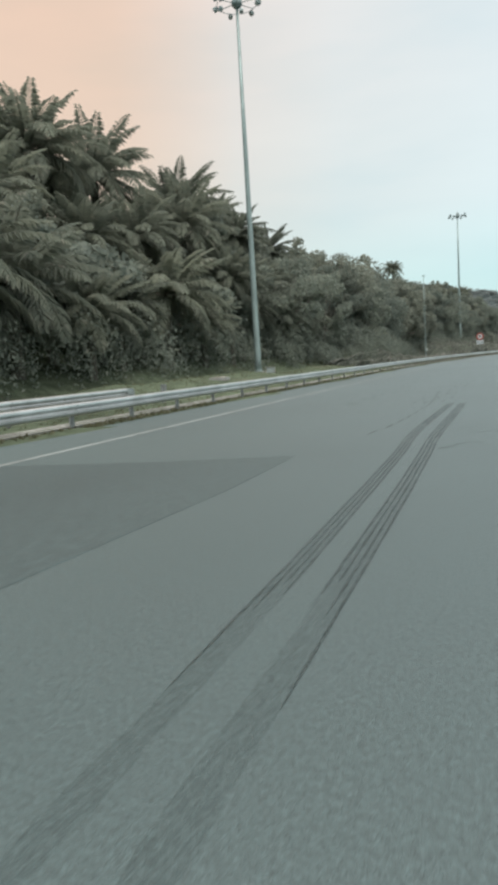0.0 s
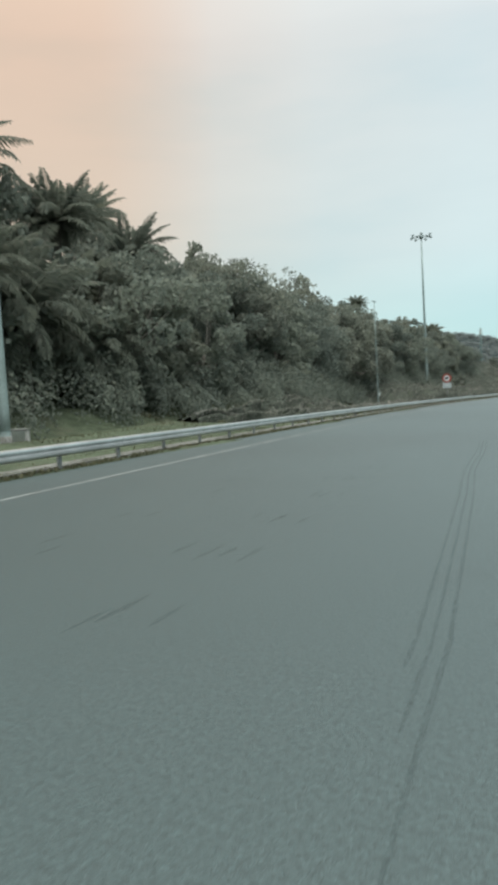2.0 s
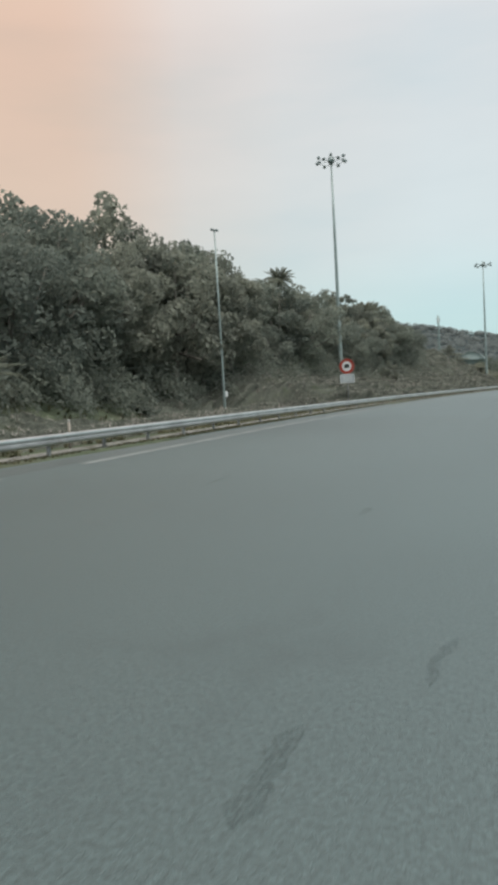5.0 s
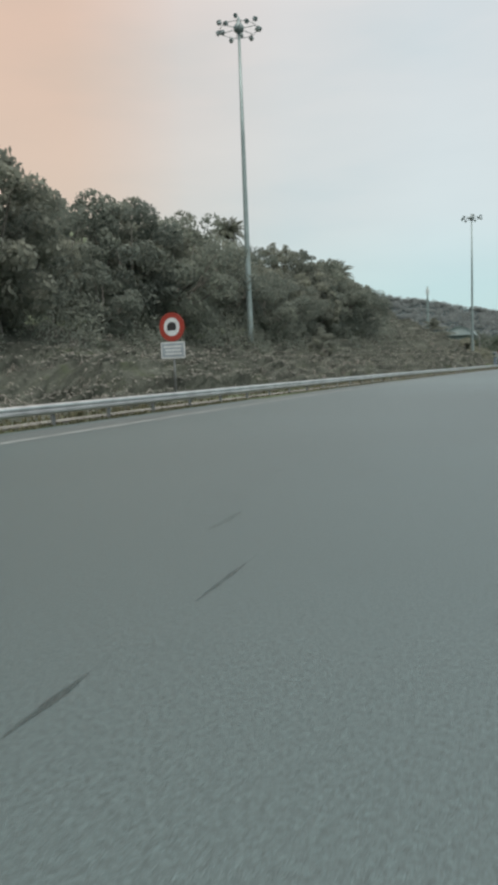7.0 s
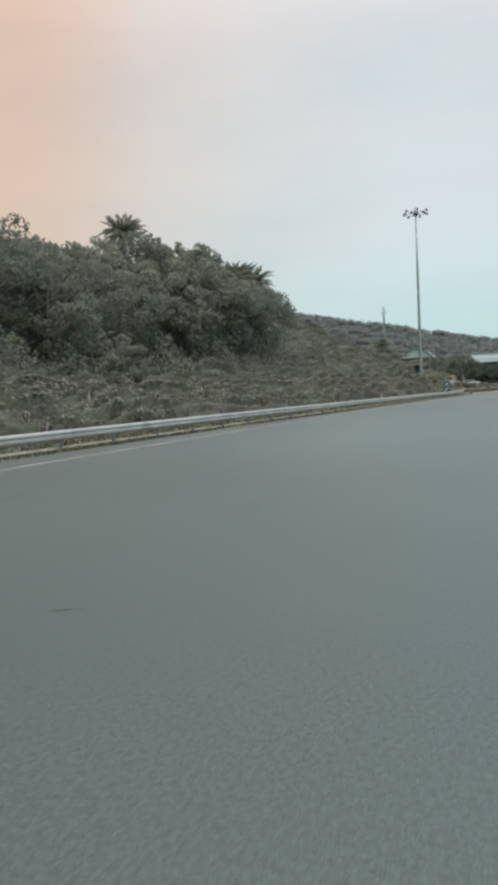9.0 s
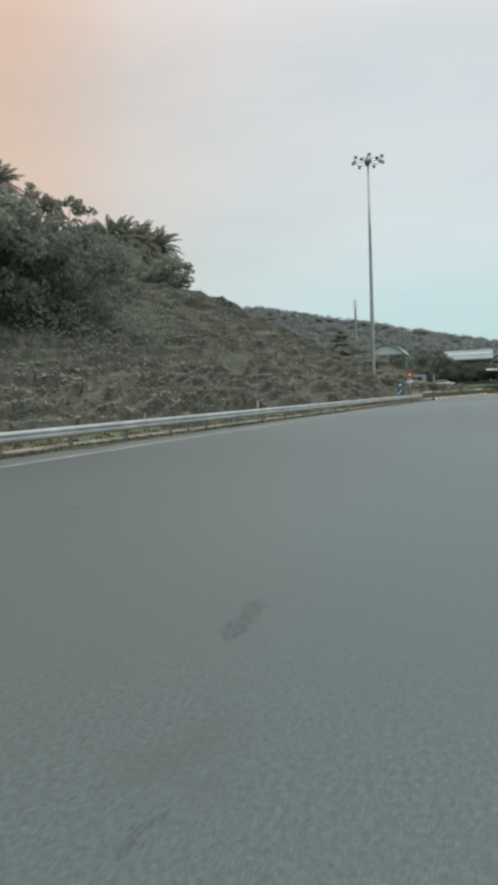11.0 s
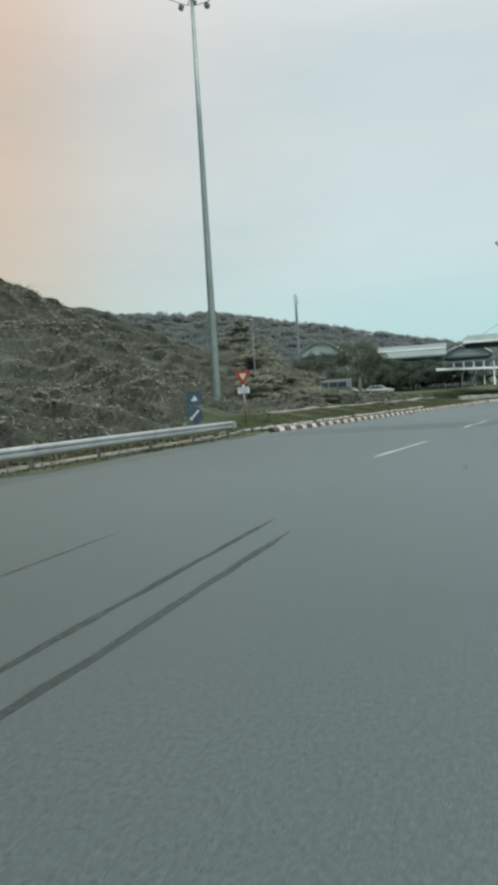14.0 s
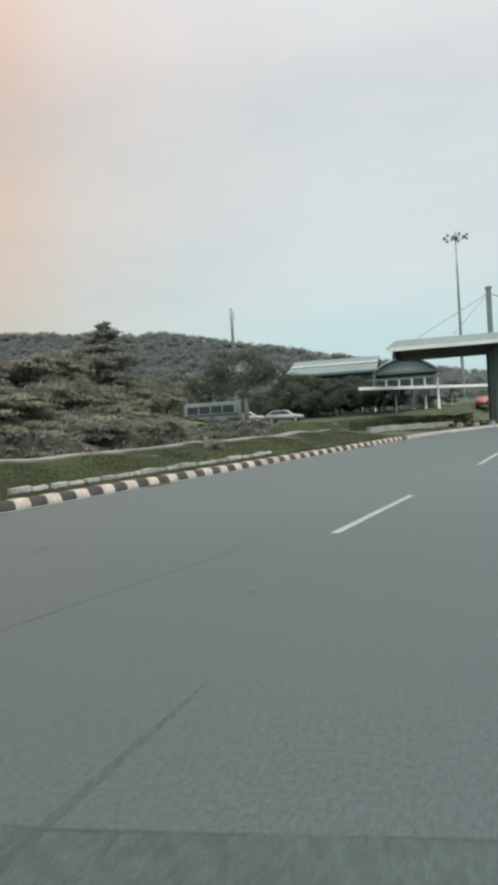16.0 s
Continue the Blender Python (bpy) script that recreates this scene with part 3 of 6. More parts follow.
def build_guardrail(y0, y1, offset, label, lift=0.0, step=3.035):
    rail = thing("guardrail", label, "guardrail")
    pts = along(y0, y1, offset, step)
    beam = beam_mesh(step * 2)
    bolt = mesh("splice_bolt", *lathe([(0.018, 0), (0.018, 0.012), (0.008, 0.02)], 8), M_POST)
    bm = box(0.075, 0.15, 0.74, (0, 0, -0.04), 0.008)
    post = bpy.data.meshes.new("post")
    bm.to_mesh(post)
    bm.free()
    post.materials.append(M_POST)
    bm = box(0.12, 0.14, 0.26, (0, 0, 0), 0.01)
    spacer = bpy.data.meshes.new("spacer")
    bm.to_mesh(spacer)
    bm.free()
    spacer.materials.append(M_POST)
    for i, p in enumerate(pts):
        q = pts[min(i + 1, len(pts) - 1)] - pts[max(i - 1, 0)]
        turn = math.degrees(math.atan2(-q.x, q.y))
        tilt = random.Random(i).uniform(-1.2, 1.2)
        o = solid("post", post, rail, pose(p.x - 0.16, p.y, lift, 0, tilt, turn))
        solid("spacer", spacer, o, pose(0.095, 0, 0.43))
        if i % 2 == 0 and i + 2 < len(pts):
            r = pts[i + 2] - p
            b = solid("rail_beam", beam, rail, pose(p.x, p.y, 0.37 + lift, 0, 0, math.degrees(math.atan2(-r.x, r.y))))
            for by, bz in ((-0.02, 0.055), (-0.02, 0.275), (0.0, 0.165)):
                solid("splice_bolt", bolt, b, pose(0.075 if bz != 0.165 else 0.015, by, bz, 0, 90, 0))
    last = pts[len(pts) - 1 - (len(pts) - 1) % 2]
    bm = box(0.09, 0.45, 0.31, (0, 0.2, 0), 0.04)
    part("end_terminal", bm, M_STEEL, rail, "flared end of the rail", pose(last.x + 0.02, last.y, 0.38 + lift, 0, 0, -6))
    return rail


# ---- masts, lamps and signs ----
def build_mast(place, height, ground_z, plinth):
    mast = thing("high_mast_light", "tall grey steel mast with a ring of floodlights", "mast light", (place[0], place[1], ground_z), 0, "high masts")
    r0 = 0.31
    top = height - ground_z + 0.75
    prof = [(r0, 0.3), (r0 * 0.97, 1.6), (0.255, top * 0.3), (0.19, top * 0.65), (0.115, top - 0.4)]
    solid("pole", mesh("pole", *lathe(prof, 12), M_MAST, True), mast)
    bm = box(plinth, plinth, 0.55, (0, 0, -0.15), 0.05)
    part("plinth", bm, M_CONCRETE, mast, "concrete footing")
    flange = solid("base_flange", mesh("base_flange", *lathe([(0.46, 0.40), (0.46, 0.45), (0.33, 0.46), (0.32, 0.62)], 16), M_MAST), mast)
    nut = mesh("anchor_nut", *lathe([(0.03, 0), (0.03, 0.05), (0.014, 0.06), (0.014, 0.1)], 6), M_POST)
    for k in range(8):
        a = 2 * math.pi * k / 8
        solid("anchor_nut", nut, flange, pose(0.40 * math.cos(a), 0.40 * math.sin(a), 0.45))
    part("service_door", box(0.22, 0.03, 0.55, (0, 0, 0), 0.01), M_LAMP, mast, "", pose(0.05, -r0 - 0.005, 0.95))
    solid("head_drum", mesh("head_drum", *lathe([(0.2, top - 1.3), (0.46, top - 1.05), (0.5, top - 0.75), (0.34, top - 0.5), (0.22, top - 0.35), (0.1, top + 0.15)], 16), M_LAMP, True), mast)
    ring_r = 1.75
    pts = [(ring_r * math.cos(2 * math.pi * k / 24), ring_r * math.sin(2 * math.pi * k / 24), top - 0.95) for k in range(25)]
    ring = solid("lamp_ring", mesh("lamp_ring", *tube(pts, [0.028] * 25, 6, False), M_LAMP, True), mast)
    arm = mesh("ring_arm", *tube([(0.55, 0, top - 0.9), (ring_r, 0, top - 0.95)], [0.035, 0.03], 6), M_LAMP)
    for k in range(6):
        solid("ring_arm", arm, ring, pose(0, 0, 0, 0, 0, 60 * k))
    fb = box(0.42, 0.34, 0.36, (0, 0, -0.18), 0.06)
    flood = bpy.data.meshes.new("floodlight")
    fb.to_mesh(flood)
    fb.free()
    flood.materials.append(M_LAMP)
    lens = mesh("lens", [(-0.17, -0.14, 0), (0.17, -0.14, 0), (0.17, 0.14, 0), (-0.17, 0.14, 0), (-0.15, -0.12, -0.02), (0.15, -0.12, -0.02), (0.15, 0.12, -0.02), (-0.15, 0.12, -0.02)], [(0, 1, 2, 3), (4, 7, 6, 5), (0, 4, 5, 1), (1, 5, 6, 2), (2, 6, 7, 3), (3, 7, 4, 0)], M_LENS)
    for k in range(12):
        a = 360 * (k + 0.5) / 12
        far = ring_r + 0.2
        f = solid("floodlight", flood, mast, pose(far * math.cos(radians(a)), far * math.sin(radians(a)), top - 0.95 + (0.34 if k % 2 else -0.12), 0, 28, a))
        solid("lens", lens, f, pose(0, 0, -0.185))
    return mast


def build_street_lamp(place, height, arm=1.2, turn=0.0, heads=1, wide=1.0):
    z = land(*place)
    lamp = thing("street_lamp", "slim grey steel street lamp above the bank", "street lamp", (*place, z), turn)
    h = height - z
    metal = M_MAST if wide >= 1 else M_POST
    solid("pole", mesh("pole", *lathe([(0.12 * wide, -0.2), (0.115 * wide, 1.0), (0.085 * wide, h * 0.6), (0.06 * wide, h)], 10), metal, True), lamp)
    part("base_box", box(0.34, 0.34, 0.7, (0, 0, -0.1), 0.03), M_CONCRETE, lamp, "pale concrete foot")
    if heads == 2:
        part("service_box", box(0.24, 0.2, 0.5, (0.2, -0.05, 1.55), 0.02), M_SIGN_WHITE, lamp, "small white box on the pole")
    for k in range(heads):
        s = 1 if k == 0 else -1
        a = solid("arm", mesh("arm", *tube([(0, 0, h - 0.1), (s * arm * 0.5, 0, h + 0.12), (s * arm, 0, h + 0.16)], [0.045, 0.04, 0.035], 6), metal), lamp)
        part("lamp_head", box(0.7 / heads * min(1.0, wide), 0.26, 0.14, (s * (arm + 0.2 / heads), 0, h + 0.08), 0.04), M_LAMP, a)
    return lamp


def disc_mesh(name, radius, thick, mat, sides=40, inner=0.0):
    """A flat round plate or ring facing -y."""
    verts, faces = [], []
    for y in (0.0, thick):
        for r in (radius, inner) if inner else (radius,):
            verts += [(r * math.cos(2 * math.pi * k / sides), y, r * math.sin(2 * math.pi * k / sides)) for k in range(sides)]
    if inner:
        for k in range(sides):
            j = (k + 1) % sides
            faces += [(k, j, sides + j, sides + k), (2 * sides + k, 3 * sides + k, 3 * sides + j, 2 * sides + j), (k, 2 * sides + k, 2 * sides + j, j), (sides + k, sides + j, 3 * sides + j, 3 * sides + k)]
    else:
        faces = [tuple(range(sides)), tuple(range(2 * sides - 1, sides - 1, -1))] + [(k, sides + k, sides + (k + 1) % sides, (k + 1) % sides) for k in range(sides)]
    return mesh(name, verts, faces, mat)


def plate_mesh(name, outline, thick, mat):
    n = len(outline)
    verts = [(x, 0, z) for x, z in outline] + [(x, thick, z) for x, z in outline]
    faces = [tuple(range(n)), tuple(range(2 * n - 1, n - 1, -1))] + [(k, n + k, n + (k + 1) % n, (k + 1) % n) for k in range(n)]
    return mesh(name, verts, faces, mat)


def rounded(w, h, r, x=0.0, z=0.0, n=5):
    pts = []
    for cx, cz, a0 in ((w / 2 - r, h / 2 - r, 0), (-w / 2 + r, h / 2 - r, 90), (-w / 2 + r, -h / 2 + r, 180), (w / 2 - r, -h / 2 + r, 270)):
        pts += [(x + cx + r * math.cos(radians(a0 + 90 * k / n)), z + cz + r * math.sin(radians(a0 + 90 * k / n))) for k in range(n + 1)]
    return pts


def build_round_sign(place, centre_z, turn):
    z = land(*place)
    s = thing("road_sign", "round red prohibition sign over a white text plate", "road sign", (*place, z), turn)
    c = centre_z - z
    solid("post", mesh("post", *lathe([(0.05, -0.3), (0.05, c + 0.5)], 10), M_POST, True), s, pose(0, 0.09, 0))
    d = solid("sign_disc", disc_mesh("sign_disc", 0.70, 0.03, M_SIGN_RED), s, pose(0, 0, c), "round red board")
    solid("white_field", disc_mesh("white_field", 0.44, 0.004, M_SIGN_WHITE), d, pose(0, -0.005, 0), "round white field")
    solid("symbol", plate_mesh("symbol", [(-0.24, -0.17), (0.22, -0.17), (0.26, -0.05), (0.22, 0.17), (0.05, 0.23), (-0.16, 0.20), (-0.25, 0.08)], 0.004, M_SIGN_BLACK), d, pose(0, -0.010, 0), "dark vehicle symbol")
    p = solid("text_plate", plate_mesh("text_plate", rounded(1.34, 0.80, 0.05), 0.025, M_SIGN_WHITE), s, pose(0, 0, c - 1.12), "white plate with dark lines of writing")
    solid("panel", plate_mesh("panel", rounded(1.22, 0.66, 0.03), 0.004, M_SIGN_GREY), p, pose(0, -0.005, 0))
    for k in range(3):
        solid("writing_bar", plate_mesh("writing_bar", rounded((0.98, 0.86, 0.92)[k], 0.08, 0.02), 0.004, M_SIGN_WHITE), p, pose(0.02 * k, -0.010, 0.17 - 0.17 * k))
    for k in (0.25, -0.25):
        part("bracket", box(0.16, 0.07, 0.05, (0, 0, 0), 0.008), M_POST, s, "", pose(0, 0.06, c + k))
    return s


def build_give_way_sign(place, centre_z, turn):
    z = land(*place)
    s = thing("road_sign", "red triangular give-way sign over a small white plate", "road sign", (*place, z), turn)
    c = centre_z - z
    solid("post", mesh("post", *lathe([(0.045, -0.3), (0.045, c + 0.2)], 10), M_STEEL, True), s, pose(0, 0.07, 0))
    tri = lambda w, h, r: [(-w / 2 + r, h / 2), (-w / 2, h / 2 - r), (-r * 0.6, -h / 2), (r * 0.6, -h / 2), (w / 2, h / 2 - r), (w / 2 - r, h / 2)]
    t = solid("triangle", plate_mesh("triangle", tri(0.86, 0.74, 0.05), 0.025, M_SIGN_RED), s, pose(0, 0, c), "red triangular board")
    solid("pale_field", plate_mesh("pale_field", tri(0.40, 0.33, 0.03), 0.004, M_SIGN_YELLOW), t, pose(0, -0.005, 0.06), "pale triangular field")
    p = solid("text_plate", plate_mesh("text_plate", rounded(0.66, 0.34, 0.03), 0.02, M_SIGN_WHITE), s, pose(0, 0, c - 0.68), "white plate")
    for k in range(2):
        solid("writing_bar", plate_mesh("writing_bar", rounded(0.48 - 0.06 * k, 0.06, 0.015), 0.004, M_SIGN_GREY), p, pose(0, -0.005, 0.07 - 0.13 * k))
    return s


def build_direction_sign(place, turn):
    z = land(*place)
    s = thing("road_sign", "two small blue boards with white arrows on one post", "road sign", (*place, z), turn)
    solid("post", mesh("post", *lathe([(0.04, -0.3), (0.04, 2.1)], 10), M_POST, True), s, pose(0, 0.06, 0))
    a = solid("upper_board", plate_mesh("upper_board", rounded(0.74, 0.66, 0.05), 0.02, M_SIGN_BLUE), s, pose(0, 0, 1.75), "blue board with a white symbol")
    solid("symbol", plate_mesh("symbol", [(-0.16, -0.12), (0.18, -0.12), (0.12, 0.02), (0.02, 0.14), (-0.04, 0.02)], 0.004, M_SIGN_WHITE), a, pose(0, -0.005, 0))
    b = solid("lower_board", disc_mesh("lower_board", 0.40, 0.02, M_SIGN_BLUE), s, pose(0, 0, 0.98), "round blue board with a diagonal white arrow")
    solid("arrow", plate_mesh("arrow", [(-0.25, -0.22), (-0.10, -0.24), (-0.13, -0.18), (0.24, 0.20), (0.17, 0.26), (-0.19, -0.11), (-0.23, -0.06)], 0.004, M_SIGN_WHITE), b, pose(0, -0.005, 0))
    return s


# ---- plants ----
def leaves(centres, sizes, outward, rng, long=1.0, droop=0.3, facing=0.0, lay=(0, 0, 0)):
    """Bent diamond leaves: one small fold of four corners for each centre. facing: how strictly the blades turn outward, like shingles; lay: the way they point."""
    n = len(centres)
    if facing:
        u = outward / (np.linalg.norm(outward, axis=1)[:, None] + 1e-9) * facing + rng.normal(0, 0.5, (n, 3))
        u /= np.linalg.norm(u, axis=1)[:, None] + 1e-9
        d = rng.normal(0, 0.8, (n, 3)) + lay - [0, 0, droop]
        d -= u * np.sum(d * u, axis=1)[:, None]
        d /= np.linalg.norm(d, axis=1)[:, None] + 1e-9
        s = np.cross(d, u)
        L, W = sizes[:, None] * long, sizes[:, None] * 0.62
        corners = [centres - d * L * 0.5, centres + s * W * 0.5 - u * W * 0.12, centres + d * L * 0.5 - u * L * 0.12, centres - s * W * 0.5 - u * W * 0.12]
        k = np.arange(n) * 4
        tris = np.stack([np.stack([k, k + 1, k + 2], 1), np.stack([k, k + 2, k + 3], 1)], 1).reshape(-1, 3)
        return np.stack(corners, 1).reshape(-1, 3), tris
    d = outward + rng.normal(0, 0.75, (n, 3))
    d[:, 2] -= droop
    d /= np.linalg.norm(d, axis=1)[:, None] + 1e-9
    r = rng.normal(0, 1, (n, 3))
    s = np.cross(d, r)
    s /= np.linalg.norm(s, axis=1)[:, None] + 1e-9
    u = np.cross(s, d)
    L, W = sizes[:, None] * long, sizes[:, None] * 0.55
    a = centres - d * L * 0.5
    b = centres + s * W * 0.5 + u * W * 0.18
    c = centres + d * L * 0.5 - u * W * 0.15
    e = centres - s * W * 0.5 + u * W * 0.18
    verts = np.stack([a, b, c, e], 1).reshape(-1, 3)
    k = np.arange(n) * 4
    tris = np.stack([np.stack([k, k + 1, k + 2], 1), np.stack([k, k + 2, k + 3], 1)], 1).reshape(-1, 3)
    return verts, tris


def fast_mesh(name, verts, tris, mat):
    me = bpy.data.meshes.new(name)
    nv, nf = len(verts), len(tris)
    me.vertices.add(nv)
    me.vertices.foreach_set("co", np.asarray(verts, dtype=np.float32).ravel())
    me.loops.add(nf * 3)
    me.loops.foreach_set("vertex_index", np.asarray(tris, dtype=np.int32).ravel())
    me.polygons.add(nf)
    me.polygons.foreach_set("loop_start", np.arange(nf, dtype=np.int32) * 3)
    me.materials.append(mat)
    me.update(calc_edges=True)
    return me


def unit(rng, n):
    v = rng.normal(0, 1, (n, 3))
    return v / np.linalg.norm(v, axis=1)[:, None]


def tree_meshes(seed, height, spread, base, clumps, per_clump, leaf, mat, open_crown=False, bark=None):
    """Trunk with limbs, and a crown of leafy clumps."""
    rng = np.random.default_rng(seed)
    mid, half = (height + base) / 2, (height - base) / 2
    cs, rs = [], []
    for i in range(clumps):
        v = unit(rng, 1)[0]
        f = rng.uniform(0.35, 1.0) ** 0.5
        width = spread * (1 - 0.35 * max(0, v[2]) ** 2)
        r = rng.uniform(0.13, 0.25) * spread * (0.8 if open_crown else 1.15)
        c = np.array([v[0] * width * f, v[1] * width * f, mid + v[2] * half * f])
        c[2] = min(c[2], height - r * 0.6)
        cs.append(c)
        rs.append(r)
    cen, siz, out = [], [], []
    for c, r in zip(cs, rs):
        n = int(per_clump * (r / (0.2 * spread)) ** 1.4)
        v = unit(rng, n)
        rad = r * (0.72 + 0.36 * rng.random(n) ** 0.8)
        p = c + v * rad[:, None] * np.array([1, 1, 0.72])
        cen.append(p)
        out.append(v)
        siz.append(rng.uniform(0.6, 1.35, n) * leaf)
    crown = fast_mesh("crown", *leaves(np.concatenate(cen), np.concatenate(siz), np.concatenate(out), rng, 1.25, 0.5, 1.0), mat)
    pieces = []
    r0 = 0.022 * height + 0.06
    lean = rng.normal(0, 0.25, 2)
    trunk_top = np.array([lean[0], lean[1], base + half * 0.7])
    pieces.append(tube([(0, 0, -0.4), (lean[0] * 0.2, lean[1] * 0.2, base * 0.5), tuple(trunk_top * [0.6, 0.6, 0.7]), tuple(trunk_top)], [r0 * 1.25, r0, r0 * 0.75, r0 * 0.4], 8))
    for i in rng.permutation(clumps)[: min(clumps, 12)]:
        start = trunk_top * rng.uniform(0.45, 0.95)
        end = cs[i]
        knee = (start + end) / 2 + np.array([0, 0, -0.08 * height * rng.uniform(0, 1)])
        pieces.append(tube([tuple(start), tuple(knee), tuple(end)], [r0 * 0.42, r0 * 0.27, r0 * 0.08], 6))
    return mesh("trunk", *joined(pieces), bark or M_BARK, True), crown


def palm_meshes(seed, trunk_h, frond_len, fronds, mat):
    """An oil palm: a stubby trunk and arching feathered fronds."""
    rng = np.random.default_rng(seed)
    prof = []
    k = max(4, int(trunk_h / 0.35))
    for i in range(k + 1):
        z = -0.4 + (trunk_h + 0.4) * i / k
        prof += [(0.33 + 0.05 * (i % 2), z)]
    trunk = lathe(prof + [(0.18, trunk_h + 0.4)], 10)
    verts, tris, stems = [], [], []
    o = 0
    for f in range(fronds):
        a = f * 2.39996 + rng.uniform(-0.2, 0.2)
        age = f / fronds
        lift = 1.30 - 1.70 * age ** 0.9 + rng.uniform(-0.1, 0.1)
        L = frond_len * rng.uniform(0.85, 1.08) * (0.86 + 0.2 * min(1.0, 3 * age))
        steps = 14
        pos, ang = np.array([0.15 * math.cos(a), 0.15 * math.sin(a), trunk_h + 0.1]), lift
        bend = (rng.uniform(0.55, 0.95) if age < 0.4 else rng.uniform(0.9, 1.4)) / steps
        twist = rng.uniform(-0.25, 0.25)
        line = [pos.copy()]
        dirs = []
        for s in range(steps):
            d = np.array([math.cos(ang) * math.cos(a), math.cos(ang) * math.sin(a), math.sin(ang)])
            dirs.append(d)
            pos = pos + d * L / steps
            line.append(pos.copy())
            ang -= bend * (0.4 + 1.5 * s / steps)
        dirs.append(d)
        stems.append(tube([tuple(p) for p in line[::3]] + [tuple(line[-1])], [0.08, 0.06, 0.05, 0.035, 0.022, 0.012][: len(line[::3]) + 1], 4))
        side = np.array([-math.sin(a), math.cos(a), 0.0])
        for s in range(2, steps + 1):
            for half in (0, 0.33, 0.67):
                t = (s - half) / steps
                p = line[s] * (1 - half) + line[s - 1] * half
                d = dirs[min(s, steps)]
                nrm = np.cross(side, d)
                ll = frond_len * 0.19 * math.sin(math.pi * min(0.95, 0.18 + 0.80 * t)) ** 0.6 * rng.uniform(0.85, 1.15)
                for sg in (-1, 1):
                    w = side * sg * 0.80 + d * 0.62 + nrm * (0.12 + twist * sg) + rng.normal(0, 0.10, 3)
                    w /= np.linalg.norm(w)
                    tip = p + w * ll + np.array([0, 0, -0.34 * ll])
                    m = p + w * ll * 0.5
                    wide = d * 0.062 + nrm * 0.012
                    verts += [p, m + wide, tip, m - wide]
                    tris += [(o, o + 1, o + 2), (o, o + 2, o + 3)]
                    o += 4
    sv, sf = joined(stems)
    st = [t for q in sf for t in ((q[0], q[1], q[2]), (q[0], q[2], q[3]))]
    crown = fast_mesh("crown", np.concatenate([np.array(verts), np.array([tuple(v) for v in sv])]), np.concatenate([np.array(tris), np.array(st) + o]), mat)
    return mesh("trunk", *trunk, M_PALM_TRUNK, False), crown


def tiered_meshes(seed, height, spread, tiers, mat):
    """A pointed tree whose branches stand in flat tiers."""
    rng = np.random.default_rng(seed)
    pieces = [tube([(0, 0, -0.4), (0.1, 0, height * 0.5), (0, 0.05, height * 0.97)], [0.24, 0.15, 0.03], 8)]
    cen, out = [], []
    for i in range(tiers):
        f = i / (tiers - 1)
        z = height * (0.16 + 0.82 * f)
        reach = spread * (1 - f ** 1.7) ** 0.7 + 0.45
        for j in range(8):
            a = 2 * math.pi * j / 8 + i * 0.9 + rng.uniform(-0.3, 0.3)
            L = reach * rng.uniform(0.4, 1.25)
            tip = np.array([L * math.cos(a), L * math.sin(a), z + 0.12 * L + rng.uniform(-0.6, 0.45)])
            pieces.append(tube([(0, 0, z - 0.1), tuple(tip * [0.55, 0.55, 1] - [0, 0, 0.05]), tuple(tip)], [0.06, 0.04, 0.015], 5))
            n = int(60 + 95 * L)
            t = rng.uniform(0.2, 1.05, n) ** 0.8
            p = np.array([0, 0, z]) + (tip - [0, 0, z]) * t[:, None] + rng.normal(0, 1, (n, 3)) * np.array([0.42, 0.42, 0.10]) * (0.6 + 0.16 * L)
            cen.append(p)
            out.append(np.tile([math.cos(a) * 0.3, math.sin(a) * 0.3, 1.0], (n, 1)))
    cen, out = np.concatenate(cen), np.concatenate(out)
    crown = fast_mesh("crown", *leaves(cen, rng.uniform(0.14, 0.3, len(cen)), out, rng, 1.5, 0.1, 1.0), mat)
    return mesh("trunk", *joined(pieces), M_BARK, True), crown


def weeping_meshes(seed, height, spread, mat):
    """A feathery shrub whose layered branches arch over and droop."""
    rng = np.random.default_rng(seed)
    pieces, cen, out = [], [], []
    for i in range(26):
        a = i * 2.39996 + rng.uniform(-0.3, 0.3)
        top = height * rng.uniform(0.45, 1.0)
        L = spread * rng.uniform(0.65, 1.1) * (1.15 - 0.35 * top / height)
        pts = np.array([[0.12 * math.cos(a), 0.12 * math.sin(a), -0.2], [L * 0.30 * math.cos(a), L * 0.30 * math.sin(a), top * 0.8], [L * 0.62 * math.cos(a), L * 0.62 * math.sin(a), top], [L * math.cos(a), L * math.sin(a), top * 0.86]])
        pieces.append(tube([tuple(q) for q in pts], [0.05, 0.035, 0.022, 0.008], 5))
        n = 110
        t = rng.uniform(0.9, 3.0, n)
        k = np.minimum(t.astype(int), 2)
        p = pts[k] + (pts[k + 1] - pts[k]) * (t - k)[:, None] + rng.normal(0, 1, (n, 3)) * [0.30, 0.30, 0.045]
        p[:, 2] -= rng.exponential(0.05, n)
        cen.append(p)
        out.append(np.tile([math.cos(a) * 0.45, math.sin(a) * 0.45, 1.0], (n, 1)))
    cen, out = np.concatenate(cen), np.concatenate(out)
    crown = fast_mesh("foliage", *leaves(cen, rng.uniform(0.12, 0.24, len(cen)), out, rng, 1.9, 0.2, 1.6), mat)
    return mesh("trunk", *joined(pieces), M_BARK, True), crown


